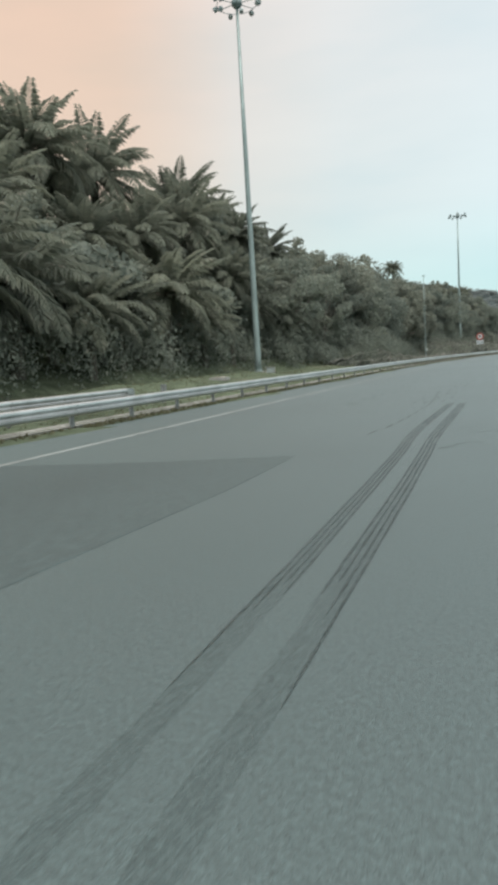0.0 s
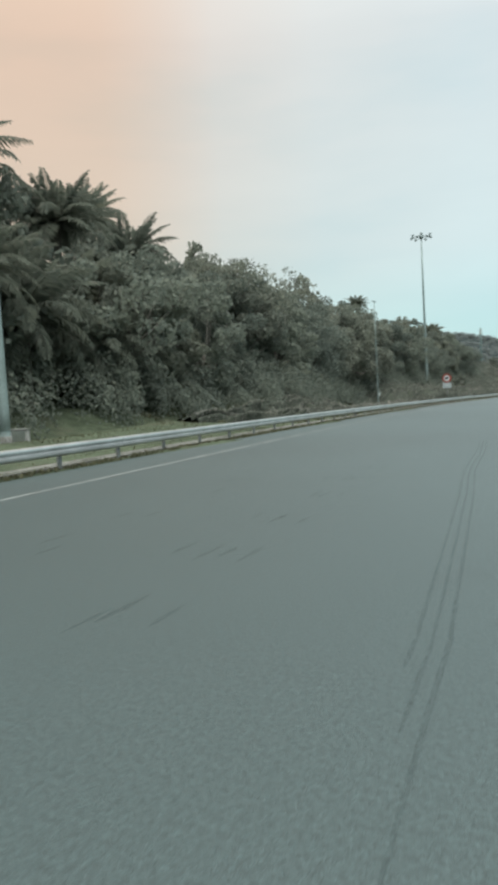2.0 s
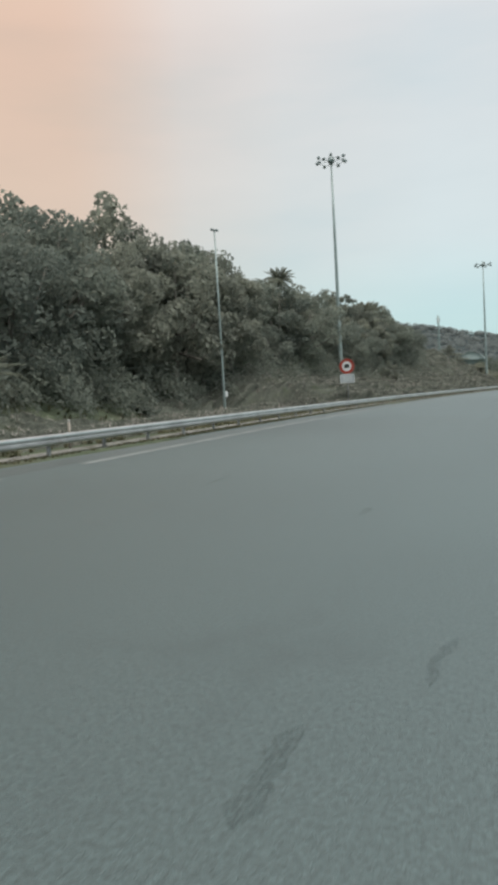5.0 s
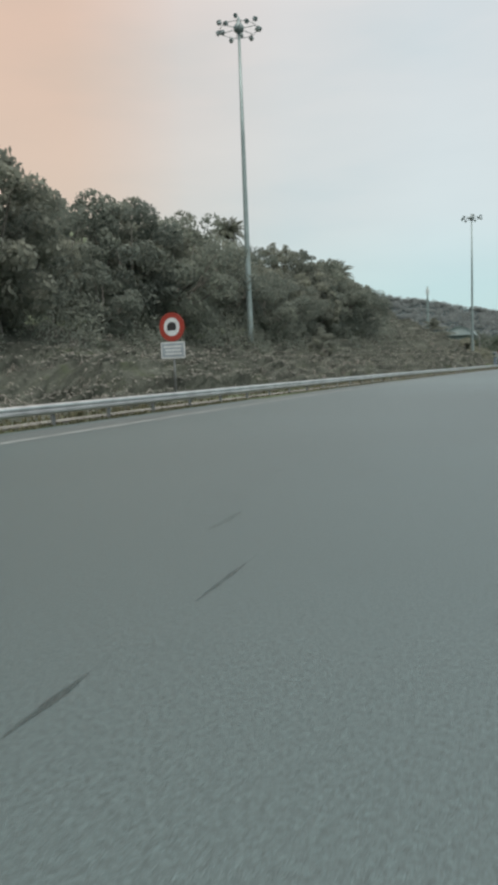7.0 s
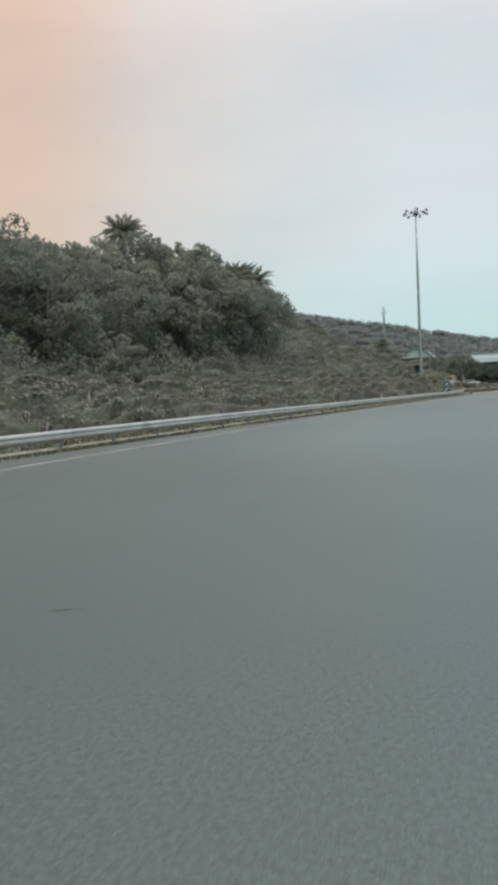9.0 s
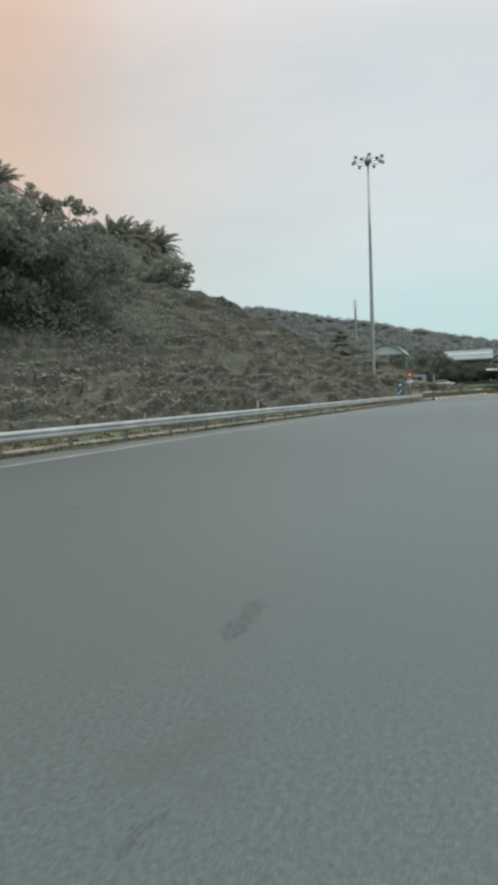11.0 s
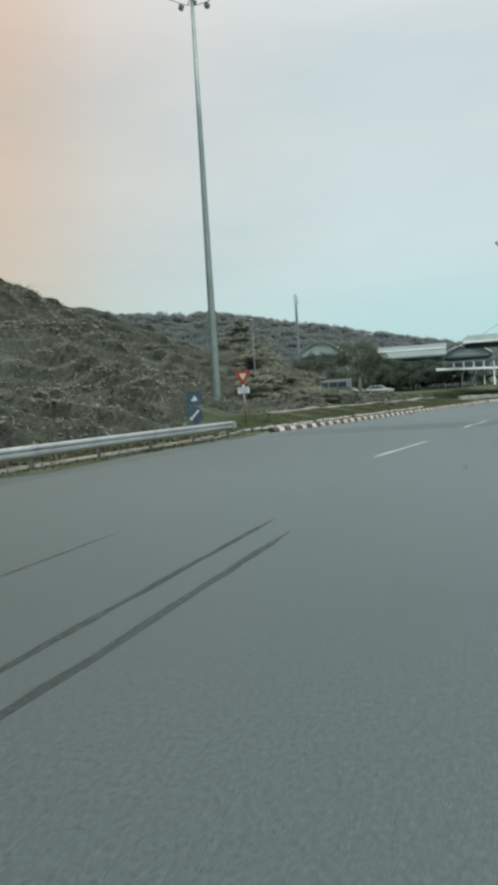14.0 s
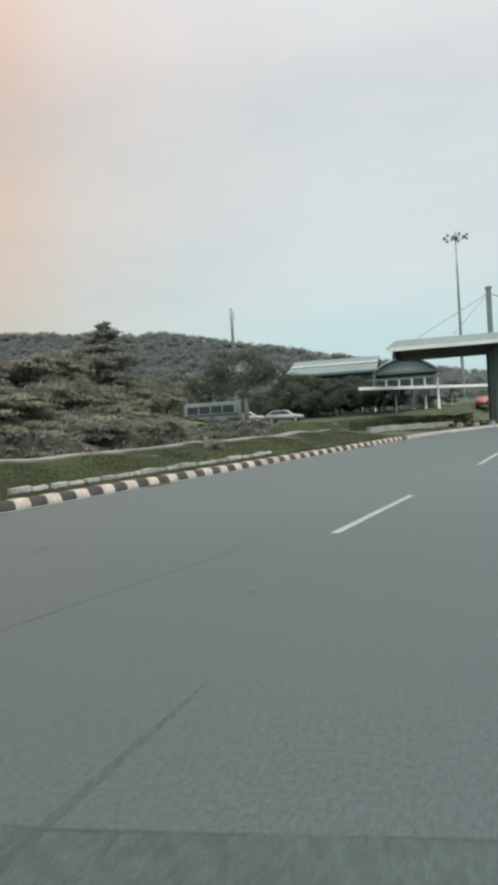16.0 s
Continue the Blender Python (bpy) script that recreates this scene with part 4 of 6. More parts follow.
def plant(kind_meshes, name, label, category, place, z, scale, turn, group, squash=1.0):
    ob = thing(name, label, category, (place[0], place[1], z), turn, group)
    ob.scale = (scale * squash, scale * squash, scale)
    for part_name, me in kind_meshes:
        solid(part_name, me, ob)
    return ob


BROAD, BROAD_MID, BROAD_FAR, PALMS = [], [], [], []
for i, (h, sp, base, cl, pc, lf, mt) in enumerate(((10.0, 4.4, 0.5, 50, 130, 0.29, M_LEAF), (10.0, 4.0, 0.8, 46, 130, 0.28, M_LEAF_DARK), (10.0, 3.6, 0.5, 48, 120, 0.30, M_LEAF), (10.0, 5.0, 0.8, 54, 125, 0.28, M_LEAF_DARK))):
    tr, cr = tree_meshes(20 + i, h, sp, base, cl, pc, lf, mt)
    BROAD.append([("trunk", tr), ("crown", cr)])
    tr, cr = tree_meshes(20 + i, h, sp, base, cl, pc * 0.42, lf * 1.5, mt)
    BROAD_MID.append([("trunk", tr), ("crown", cr)])
    tr, cr = tree_meshes(20 + i, h, sp, base, 36, pc * 0.26, lf * 2.0, mt)
    BROAD_FAR.append([("trunk", tr), ("crown", cr)])
tr, cr = tree_meshes(40, 10.0, 4.4, 4.5, 70, 60, 0.19, M_LEAF, True)
AIRY = [("trunk", tr), ("crown", cr)]
for i, (h, fl, n) in enumerate(((5.5, 5.2, 40), (6.5, 5.6, 44), (4.5, 5.0, 36), (12.5, 5.6, 44))):
    tr, fr = palm_meshes(60 + i, h, fl, n, M_FROND)
    PALMS.append([("trunk", tr), ("crown", fr)])
PALM_TOP = (10.9, 12.3, 9.8, 18.2)

TOP = ((-20, 18), (30, 17.8), (40, 17.6), (57, 17.3), (66, 16.8), (73, 16.0), (80, 14.4), (86, 14.2), (92, 14.8), (99, 16.0), (105, 16.8), (110, 14.6), (114, 13.4), (122, 14.7), (129, 14.6), (136, 16.6), (145, 16.2), (151, 15.8), (156, 12.5), (163, 14.8), (168, 14.8), (172, 14.4), (178, 13.8), (184, 13.2), (192, 12.8), (198, 13.2), (203, 14.8), (208, 15.8), (214, 14.6), (220, 12.2), (226, 9.4), (232, 8.0))


MAST = Vector((-31.7, 178.3))


def near_mast(x, y):
    """Whether a crown at that place would hide the second mast from the road."""
    for eye_y in (104.0, 116.0, 128.0, 140.0):
        way = Vector((-5.3, eye_y)) - MAST
        rel = Vector((x, y)) - MAST
        t = rel.dot(way) / way.length
        if t > -1.0 and abs(rel.cross(way)) / way.length < 4.6 and t < 9:
            return True
    return False


def sight(y, d):
    """Height of the wood's skyline for a row d metres behind the road edge."""
    return 1.5 + (table(y, *TOP) - 1.5) * (13 + d) / 28.0


def build_forest():
    rnd = random.Random(11)
    # palms on the slope behind the mown verge
    for d, y0, y1, step in ((16.5, 12, 76, 6.0), (21, 8, 90, 6.6), (27, 16, 112, 7.4)):
        y = y0 + rnd.uniform(0, 2)
        while y < y1:
            dd = d + rnd.uniform(-1.2, 1.2)
            x = edge_x(y) - dd
            z = land(x, y)
            want = sight(y, dd) * rnd.uniform(0.78, 0.93) - z
            if d < 18:
                want *= rnd.uniform(0.62, 0.95)
            k = 3 if want > 13.5 else rnd.randrange(3)
            want *= 0.92
            s = min(1.35, max(0.62, want / PALM_TOP[k]))
            plant(PALMS[k], "oil_palm", "shaggy green oil palm with arching fronds in a dense wood", "palm tree", (x, y), z - 0.2, s, rnd.uniform(0, 360), "palms of the wood")
            y += step * rnd.uniform(0.8, 1.25)
    # young palms that lean out over the verge
    y = 75.0
    while y < 128:
        dd = table(y, (75, 12.5), (95, 9.0), (128, 10.5)) + rnd.uniform(-0.8, 0.8)
        x = edge_x(y) - dd
        k = rnd.randrange(3)
        size, turn = rnd.uniform(0.5, 0.8), rnd.uniform(0, 360)
        if k != 1:
            plant(PALMS[k], "oil_palm", "young oil palm with pale drooping fronds over the verge", "palm tree", (x - 2.4, y), land(x - 2.4, y) - 0.7, size * 0.72, turn, "palms of the wood")
        y += rnd.uniform(3.6, 5.2)
    # broad-leaved trees of the wood's edge and the rows behind
    for d, y0, y1, step in ((15.5, 74, 221, 4.6), (19, 20, 222, 6.0), (25, 70, 222, 8.0), (33, 100, 138, 10.0), (30, 166, 200, 7.5)):
        y = y0 + rnd.uniform(0, 2)
        while y < y1:
            dd = d + rnd.uniform(-1.5, 1.5)
            if y > 124:
                dd = max(dd, 14.5) + 1.0
            x = edge_x(y) - dd
            z = land(x, y)
            k = rnd.randrange(4)
            want = sight(y, dd) * (rnd.uniform(0.93, 1.03) if 158 < y < 184 else rnd.uniform(0.84, 1.0)) * (0.88 if y > 145 and d > 20 else 1.0) - z
            if 149 < y < 160:
                want *= 0.74
            if near_mast(x, y):
                x -= 5.5
                want += z - land(x, y)
                z = land(x, y)
            s = want / 10.0
            if s > 0.35 and not (d == 19 and y < 72):
                plant((BROAD if d < 22 else BROAD_MID)[k], "broadleaf_tree", "dark green broad-leaved tree with a dense lumpy crown", "tree", (x, y), z - 0.1, s, rnd.uniform(0, 360), "trees of the wood", min(1.0, 0.62 + 0.42 / s) if s > 1 else 1.0)
            elif s > 0.35:
                plant(BROAD_MID[k], "broadleaf_tree", "dark green broad-leaved undergrowth tree between palms", "tree", (x, y), z - 0.1, s * 0.6, rnd.uniform(0, 360), "trees of the wood", 1.2)
            y += step * rnd.uniform(0.8, 1.25)
    # single trees that stand out
    for (x, y), top, kind, name, label in (((-33.0, 93.5), 15.6, AIRY, "broadleaf_tree", "slender tree with an airy open crown"), ((-34.0, 99.0), 16.7, AIRY, "broadleaf_tree", "tall tree with an airy open crown"),
                                           ((-31.4, 209.0), 16.4, BROAD[1], "broadleaf_tree", "dark dome-shaped tree at the edge of the wood"), ((-31.8, 216.0), 13.4, BROAD[3], "broadleaf_tree", "dark dome-shaped tree at the edge of the wood"), ((-32.5, 201.5), 13.6, BROAD[0], "broadleaf_tree", "dark dome-shaped tree at the edge of the wood"), ((-25.8, 182.6), 5.6, BROAD[2], "bush", "dark round bush standing in the ferny bank")):
        z = land(x, y)
        s = (top - z) / 10.0
        plant(kind, name, label, "tree", (x, y), z - 0.1, s, 40 * x, "trees of the wood")
    for x, y, top in ((-70.8, 262.0, 37.6), (-58.0, 104.0, 31.0), (-52.8, 268.0, 25.5), (-52.5, 273.0, 24.8), (-52.6, 277.5, 23.0), (-52.6, 281.0, 21.0), (-46.0, 252.0, 22.0), (-46.0, 257.0, 21.4), (-45.7, 262.0, 19.2), (-38.6, 41.5, 24.6), (-40.6, 51.5, 25.2), (-42.0, 67.4, 25.2), (-40.2, 77.0, 22.0), (-41.4, 88.6, 21.1), (-36.0, 58.5, 20.4), (-53.7, 96.6, 28.6)):
        z = land(x, y)
        k = 3 if top - z > 12.5 else int(abs(x) * 7) % 3
        s = min(1.3, max(0.7, (top - z) / PALM_TOP[k]))
        plant(PALMS[k], "oil_palm", "oil palm with a feathery crown on the hill", "palm tree", (x, y), z - 0.2, s, 50 * y, "palms of the hill")
    for x, y, top in ((-58.0, 200.0, 20.5), (-57.0, 206.0, 20.6), (-54.0, 213.0, 20.8), (-53.0, 219.0, 21.0), (-52.2, 224.0, 22.4), (-51.5, 230.0, 23.8), (-50.5, 236.0, 24.6), (-50.0, 242.0, 25.0), (-49.4, 248.0, 25.0), (-47.5, 252.5, 22.8), (-37.5, 236.0, 13.4), (-39.5, 242.0, 14.2), (-42.0, 247.0, 15.2), (-36.5, 230.0, 12.6), (-36.0, 225.0, 11.6), (-45.0, 245.0, 19.5), (-43.8, 249.0, 18.2), (-43.6, 253.5, 17.8), (-43.2, 258.0, 16.8), (-42.6, 262.5, 15.4), (-47.5, 251.0, 20.0), (-48.5, 258.0, 19.6), (-50.0, 264.0, 20.5), (-53.5, 270.0, 21.5), (-54.0, 276.0, 20.5), (-56.0, 282.0, 18.6), (-58.0, 288.0, 18.0)):
        z = land(x, y)
        plant(BROAD_MID[int(abs(x)) % 4], "broadleaf_tree", "dark green tree on the hillside", "tree", (x, y), z - 0.2, max(0.5, (top - z) / 10), 33 * y, "trees of the hill", 1.1)


def build_undergrowth():
    """Leafy tangle at the foot of the wood."""
    rng = np.random.default_rng(3)
    n = 120000
    y = np.where(rng.random(n) < 0.4, rng.uniform(70, 126, n), rng.uniform(8, 228, n))
    depth = rng.uniform(0, 1, n)
    deep = np.interp(y, [8, 70, 90, 120, 135, 228], [5, 5, 9.5, 9.5, 5, 5])
    e = np.array([edge_x(v) for v in y])
    d = np.interp(y, [8, 68, 80, 95, 112, 137, 145, 228], [13.6, 13.6, 11.0, 7.8, 10.6, 13.8, 13.0, 13.0]) + 1.0 * np.sin(y * 0.7) + 0.8 * np.sin(y * 1.9 + 1) + depth * deep
    x = e - d
    g = np.array([land(a, b) for a, b in zip(x, y)])
    top = np.interp(y, [8, 60, 76, 228], [3.2, 3.2, 2.0, 2.0]) + 2.6 * depth + 1.3 * np.sin(y * 0.55 + 2) * np.sin(y * 0.23) + 0.7 * np.sin(y * 2.3)
    h = np.clip(top, 0.6, 7) * rng.uniform(0, 1, n) ** 0.6
    out = np.tile([0.8, -0.2, 0.3], (n, 1))
    me = fast_mesh("undergrowth", *leaves(np.stack([x, y, g + h], 1), rng.uniform(0.11, 0.24, n), out, rng, 1.5, 0.8, 0.8), M_LEAF_DARK)
    tagged(new("undergrowth", me), "leafy tangled undergrowth at the foot of the wood", "undergrowth", kind="stuff")


def tufts(name, spots, heights, blades, width, lean, rng, mat, curve=0.6):
    """Tussocks of curved blades."""
    n = len(spots)
    k = np.repeat(np.arange(n), blades)
    m = len(k)
    base = spots[k] + np.concatenate([rng.normal(0, 0.16, (m, 2)) * heights[k][:, None], np.zeros((m, 1))], 1)
    a = rng.uniform(0, 2 * np.pi, m)
    L = heights[k] * rng.uniform(0.65, 1.25, m)
    tilt = rng.uniform(0.1, 0.75, m)
    d = np.stack([np.cos(a) * tilt + lean[0], np.sin(a) * tilt + lean[1], np.ones(m)], 1)
    d /= np.linalg.norm(d, axis=1)[:, None]
    flat = d * [1, 1, 0]
    side = np.stack([-d[:, 1], d[:, 0], np.zeros(m)], 1)
    side /= np.linalg.norm(side, axis=1)[:, None] + 1e-9
    w = (width * rng.uniform(0.6, 1.4, m))[:, None]
    L = L[:, None]
    p1 = base + d * L * 0.55
    p2 = p1 + (d * (1 - curve) + flat * curve * 1.3 - np.array([0, 0, 0.35 * curve])) * L * 0.5
    v = np.stack([base - side * w * 0.5, base + side * w * 0.5, p1 + side * w * 0.6, p1 - side * w * 0.6, p2], 1).reshape(-1, 3)
    o = np.arange(m) * 5
    t = np.stack([np.stack([o, o + 1, o + 2], 1), np.stack([o, o + 2, o + 3], 1), np.stack([o + 3, o + 2, o + 4], 1)], 1).reshape(-1, 3)
    return fast_mesh(name, v, t, mat)


def fern_wave(x, y, d):
    """Crest, height and overhang of the drooping fern layers at a place on the bank."""
    bend = 1.0 * noise.noise(Vector((x * 0.20, y * 0.17, 5))) + 0.40 * noise.noise(Vector((x * 0.5, y * 0.42, 8)))
    f = (d / 1.0 + bend * 1.5 + 0.07 * y) % 1.0
    g = f / 0.2 if f < 0.2 else (1 - f) / 0.8
    g = g * g * (3 - 2 * g)
    lobe = max(0.15, 0.62 + 0.75 * noise.noise(Vector((x * 0.5, y * 0.33, 2)))) * table(y, (98, 1), (108, 0.5), (136, 0.5), (141, 1))
    fine = 0.05 * noise.noise(Vector((x * 2.6, y * 2.6, 1)))
    return g * lobe, 0.12 + 0.20 * min(1.0, d / 14) + lobe * 0.80 * g + fine, lobe * 0.55 * g


def build_fern_mat(rng):
    """Layers of fern that hang over one another down the bank."""
    spots = []
    for y0, y1, first, last in ((75.0, 126.0, ((75, 9.0), (80, 7.2), (95, 3.2), (125, 2.7)), 11.0), (126.0, 228.0, ((126, 2.7), (140, 2.4), (228, 2.6)), 17.0), (228.0, 300.0, ((228, 2.6), (236, 2.8), (254, 5.2), (262, 9.2), (300, 10.2)), 34.0)):
        ys, n = np.arange(y0 - 1.2, y1 + 0.01, 0.32), int((last - 2.5) / 0.18)
        verts, faces = [], []
        for y in ys:
            e, d0 = edge_x(y), table(y, *first)
            for i in range(n):
                d = d0 + (last - d0) * i / (n - 1)
                x = e - d
                crest, up, out = fern_wave(x, y, d)
                k = min(1.0, i / 4, (n - 1 - i) / 6)
                verts.append((x + out * k, y, land(x, y) - 0.1 + (up + 0.08) * k))
                if k > 0.2:
                    # Paler leaves gather on crests, imitating lit tops over the dark mat.
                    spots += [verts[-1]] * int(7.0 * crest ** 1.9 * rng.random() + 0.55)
        for j in range(len(ys) - 1):
            for i in range(n - 1):
                faces.append((j * n + i, (j + 1) * n + i, (j + 1) * n + i + 1, j * n + i + 1))
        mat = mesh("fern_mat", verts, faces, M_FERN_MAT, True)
        tagged(new("fern_mat", mat), "drooping layers of grey-green fern, darkened like shaded recesses", "ferns", kind="stuff")
    spots = np.array(spots)
    m = min(len(spots), 240000)
    spots = spots[rng.permutation(len(spots))[:m]] + rng.normal(0, 1, (m, 3)) * [0.08, 0.22, 0.035]
    out = np.tile([0.55, -0.1, 0.9], (m, 1))
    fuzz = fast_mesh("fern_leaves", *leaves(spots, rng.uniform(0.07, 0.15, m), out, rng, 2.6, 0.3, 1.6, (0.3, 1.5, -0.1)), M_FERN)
    tagged(new("fern_leaves", fuzz), "fern leaves on the layer crests, paler as if lit", "ferns", kind="stuff")


def build_bank():
    """Long arching grass and ferns that cover the bank."""
    rng = np.random.default_rng(8)
    spots, hs = [], []
    while len(spots) < 2200:
        pick = rng.random()
        y = rng.uniform(72, 322) if pick < 0.55 else rng.uniform(236, 292) if pick < 0.9 else rng.uniform(72, 125)
        d = rng.uniform(1.9, 48) if rng.random() < 0.72 else rng.uniform(1.9, 13)
        start = table(y, (72, 10), (80, 7), (95, 3.0), (125, 2.4), (140, 2.0), (236, 2.2), (254, 5.0), (262, 9.0), (300, 9.5), (322, 16))
        if d < start or (y < 125 and d > 10) or (y < 225 and d > 15) or (y < 262 and d > 32):
            continue
        x = edge_x(y) - d
        if y > 278 and x > 0.5 - 0.334 * (y - 253):
            continue
        lump = noise.noise(Vector((x * 0.45, y * 0.30, 7)))
        if lump < -0.25 and rng.random() < 0.5 or y > 283 and d < 10:
            continue
        spots.append((x, y, land(x, y) - 0.05))
        hs.append(rng.uniform(0.75, 1.35) * (0.95 + 0.95 * lump) * (0.55 if d < start + 1 else 1.0))
    me = tufts("bank_grass", np.array(spots), np.array(hs), 11, 0.045, (0.62, 0.30), rng, M_FERN, 1.0)
    build_fern_mat(rng)
    low = []
    while len(low) < 15000:
        y = rng.uniform(74, 300) if rng.random() < 0.5 else rng.uniform(232, 296)
        d = rng.uniform(1.8, 40)
        if y < 225 and d > 15 or y < 262 and d > 34 or y > 253 and d < 9.4:
            continue
        x = edge_x(y) - d
        low.append((x, y, land(x, y) - 0.03))
    cover = tufts("ground_cover", np.array(low), rng.uniform(0.22, 0.5, len(low)), 7, 0.06, (0.25, 0.1), rng, M_GRASS, 0.8)
    tagged(new("ground_cover", cover), "short green grass between the tussocks of the bank", "grass", kind="stuff")
    tagged(new("bank_grass", me), "long arching dry grass and ferns covering the bank", "grass bank", kind="stuff")


def build_verge():
    rng = np.random.default_rng(9)
    spots, hs = [], []
    for i in range(5200):
        y = rng.uniform(6, 252)
        d = abs(rng.normal(0.2, 0.2)) + 0.03
        spots.append((edge_x(y) - d, y, 0.0))
        hs.append(rng.uniform(0.05, 0.2))
    for i in range(6500):
        y = rng.uniform(8, 100)
        d = rng.uniform(1.7, 14.5)
        x = edge_x(y) - d
        spots.append((x, y, land(x, y) - 0.02))
        hs.append(rng.uniform(0.04, 0.12))
    for i in range(3200):
        y = rng.uniform(110, 254)
        d = rng.uniform(1.6, 3.2) if y < 238 else rng.uniform(0.6, 6)
        x = edge_x(y) - d
        spots.append((x, y, land(x, y) - 0.02))
        hs.append(rng.uniform(0.06, 0.22) * (1.4 if y < 238 else 0.7))
    me = tufts("verge_grass", np.array(spots), np.array(hs), 5, 0.028, (0.05, 0.0), rng, M_GRASS)
    tagged(new("verge_grass", me), "short dry grass along the road verge", "grass", kind="stuff")


# ---- kerb, drain and small things by the road ----
def build_drain():
    ys = list(np.arange(-18, 258, 2.0))
    verts, faces = [], []
    prof = [(0.55, -0.1), (0.55, 0.075), (0.72, 0.08), (0.80, -0.04), (1.15, -0.04), (1.23, 0.08), (1.42, 0.075), (1.42, -0.1)]
    for y in ys:
        e = edge_x(y) if y < 250 else edge_x(250) - (y - 250) * 0.12
        verts += [(e - o, y, z) for o, z in prof]
    n = len(prof)
    for j in range(len(ys) - 1):
        for i in range(n - 1):
            faces.append((j * n + i + 1, j * n + i, (j + 1) * n + i, (j + 1) * n + i + 1))
    ob = new("drain", mesh("drain", verts, faces, M_DRAIN))
    tagged(ob, "shallow concrete drain channel behind the guardrail", "drain", kind="structure")
    v = [(edge_x(250) - 0.1, 249.5, 0.012), (-10.2, 252.2, 0.012), (-9.4, 255.2, 0.012), (-11.8, 258.5, 0.014), (-12.5, 257.0, 0.014), (edge_x(249) - 1.6, 249.5, 0.014)]
    ap = new("pavement", mesh("pavement", v, [tuple(range(len(v)))], M_DRAIN))
    tagged(ap, "concrete apron where the guardrail ends", "pavement", kind="structure")


def kerb_block(mat, length):
    """A kerb stone along +y with a sloped, rounded face to +x."""
    prof = [(0.0, -0.08), (0.0, 0.05), (-0.03, 0.12), (-0.075, 0.185), (-0.11, 0.205), (-0.30, 0.205), (-0.32, 0.19), (-0.32, -0.08)]
    n = len(prof)
    verts = [(x, y, z) for y in (0.012, length - 0.012) for x, z in prof]
    faces = [(i + 1, i, n + i, n + i + 1) for i in range(n - 1)] + [(0, n - 1, 2 * n - 1, n)] + [tuple(range(n)), tuple(range(2 * n - 1, n - 1, -1))]
    return mesh("kerb_stone", verts, faces, mat)


def build_kerb():
    kerb = thing("kerb", "kerb of stones painted alternately black and white", "kerb", kind="structure")
    step = 0.45
    black, white, plain = kerb_block(M_BLACK_PAINT, step), kerb_block(M_WHITE_PAINT, step), kerb_block(M_CONCRETE, step * 4)
    pts = along(253.7, 293, 0.0, step)
    for i, (p, q) in enumerate(zip(pts, pts[1:])):
        d = q - p
        r = random.Random(i)
        solid("kerb_stone", white if i % 2 else black, kerb, pose(p.x + r.uniform(-0.01, 0.01), p.y, r.uniform(-0.008, 0.012), 0, 0, math.degrees(math.atan2(-d.x, d.y)) + r.uniform(-1, 1)))
    pts = along(293.2, 326, 0.0, step * 4)
    for p, q in zip(pts, pts[1:]):
        d = q - p
        solid("kerb_stone", plain, kerb, pose(p.x, p.y, 0, 0, 0, math.degrees(math.atan2(-d.x, d.y))))
    # low, broken white edging behind the kerb
    edging = thing("edging", "low broken row of whitewashed edging stones on the lawn", "edging")
    rnd = random.Random(4)
    shapes = []
    for k in range(4):
        bm = box(0.16, rnd.uniform(0.52, 0.66), rnd.uniform(0.12, 0.18), (0, 0, -0.02), 0.02)
        me = bpy.data.meshes.new("edging_stone")
        bm.to_mesh(me)
        bm.free()
        me.materials.append(M_WHITEWASH)
        shapes.append(me)
    for i, y in enumerate(np.arange(255.0, 283, 0.66)):
        if rnd.random() < 0.05:
            continue
        x = edge_x(y) - table(y, (256, 2.2), (266, 2.8), (282, 3.0)) + rnd.uniform(-0.05, 0.05)
        solid("edging_stone", shapes[rnd.randrange(4)], edging, pose(x, y, land(x, y) + 0.04, rnd.uniform(-3, 3), rnd.uniform(-4, 4), rnd.uniform(-19, -11)))


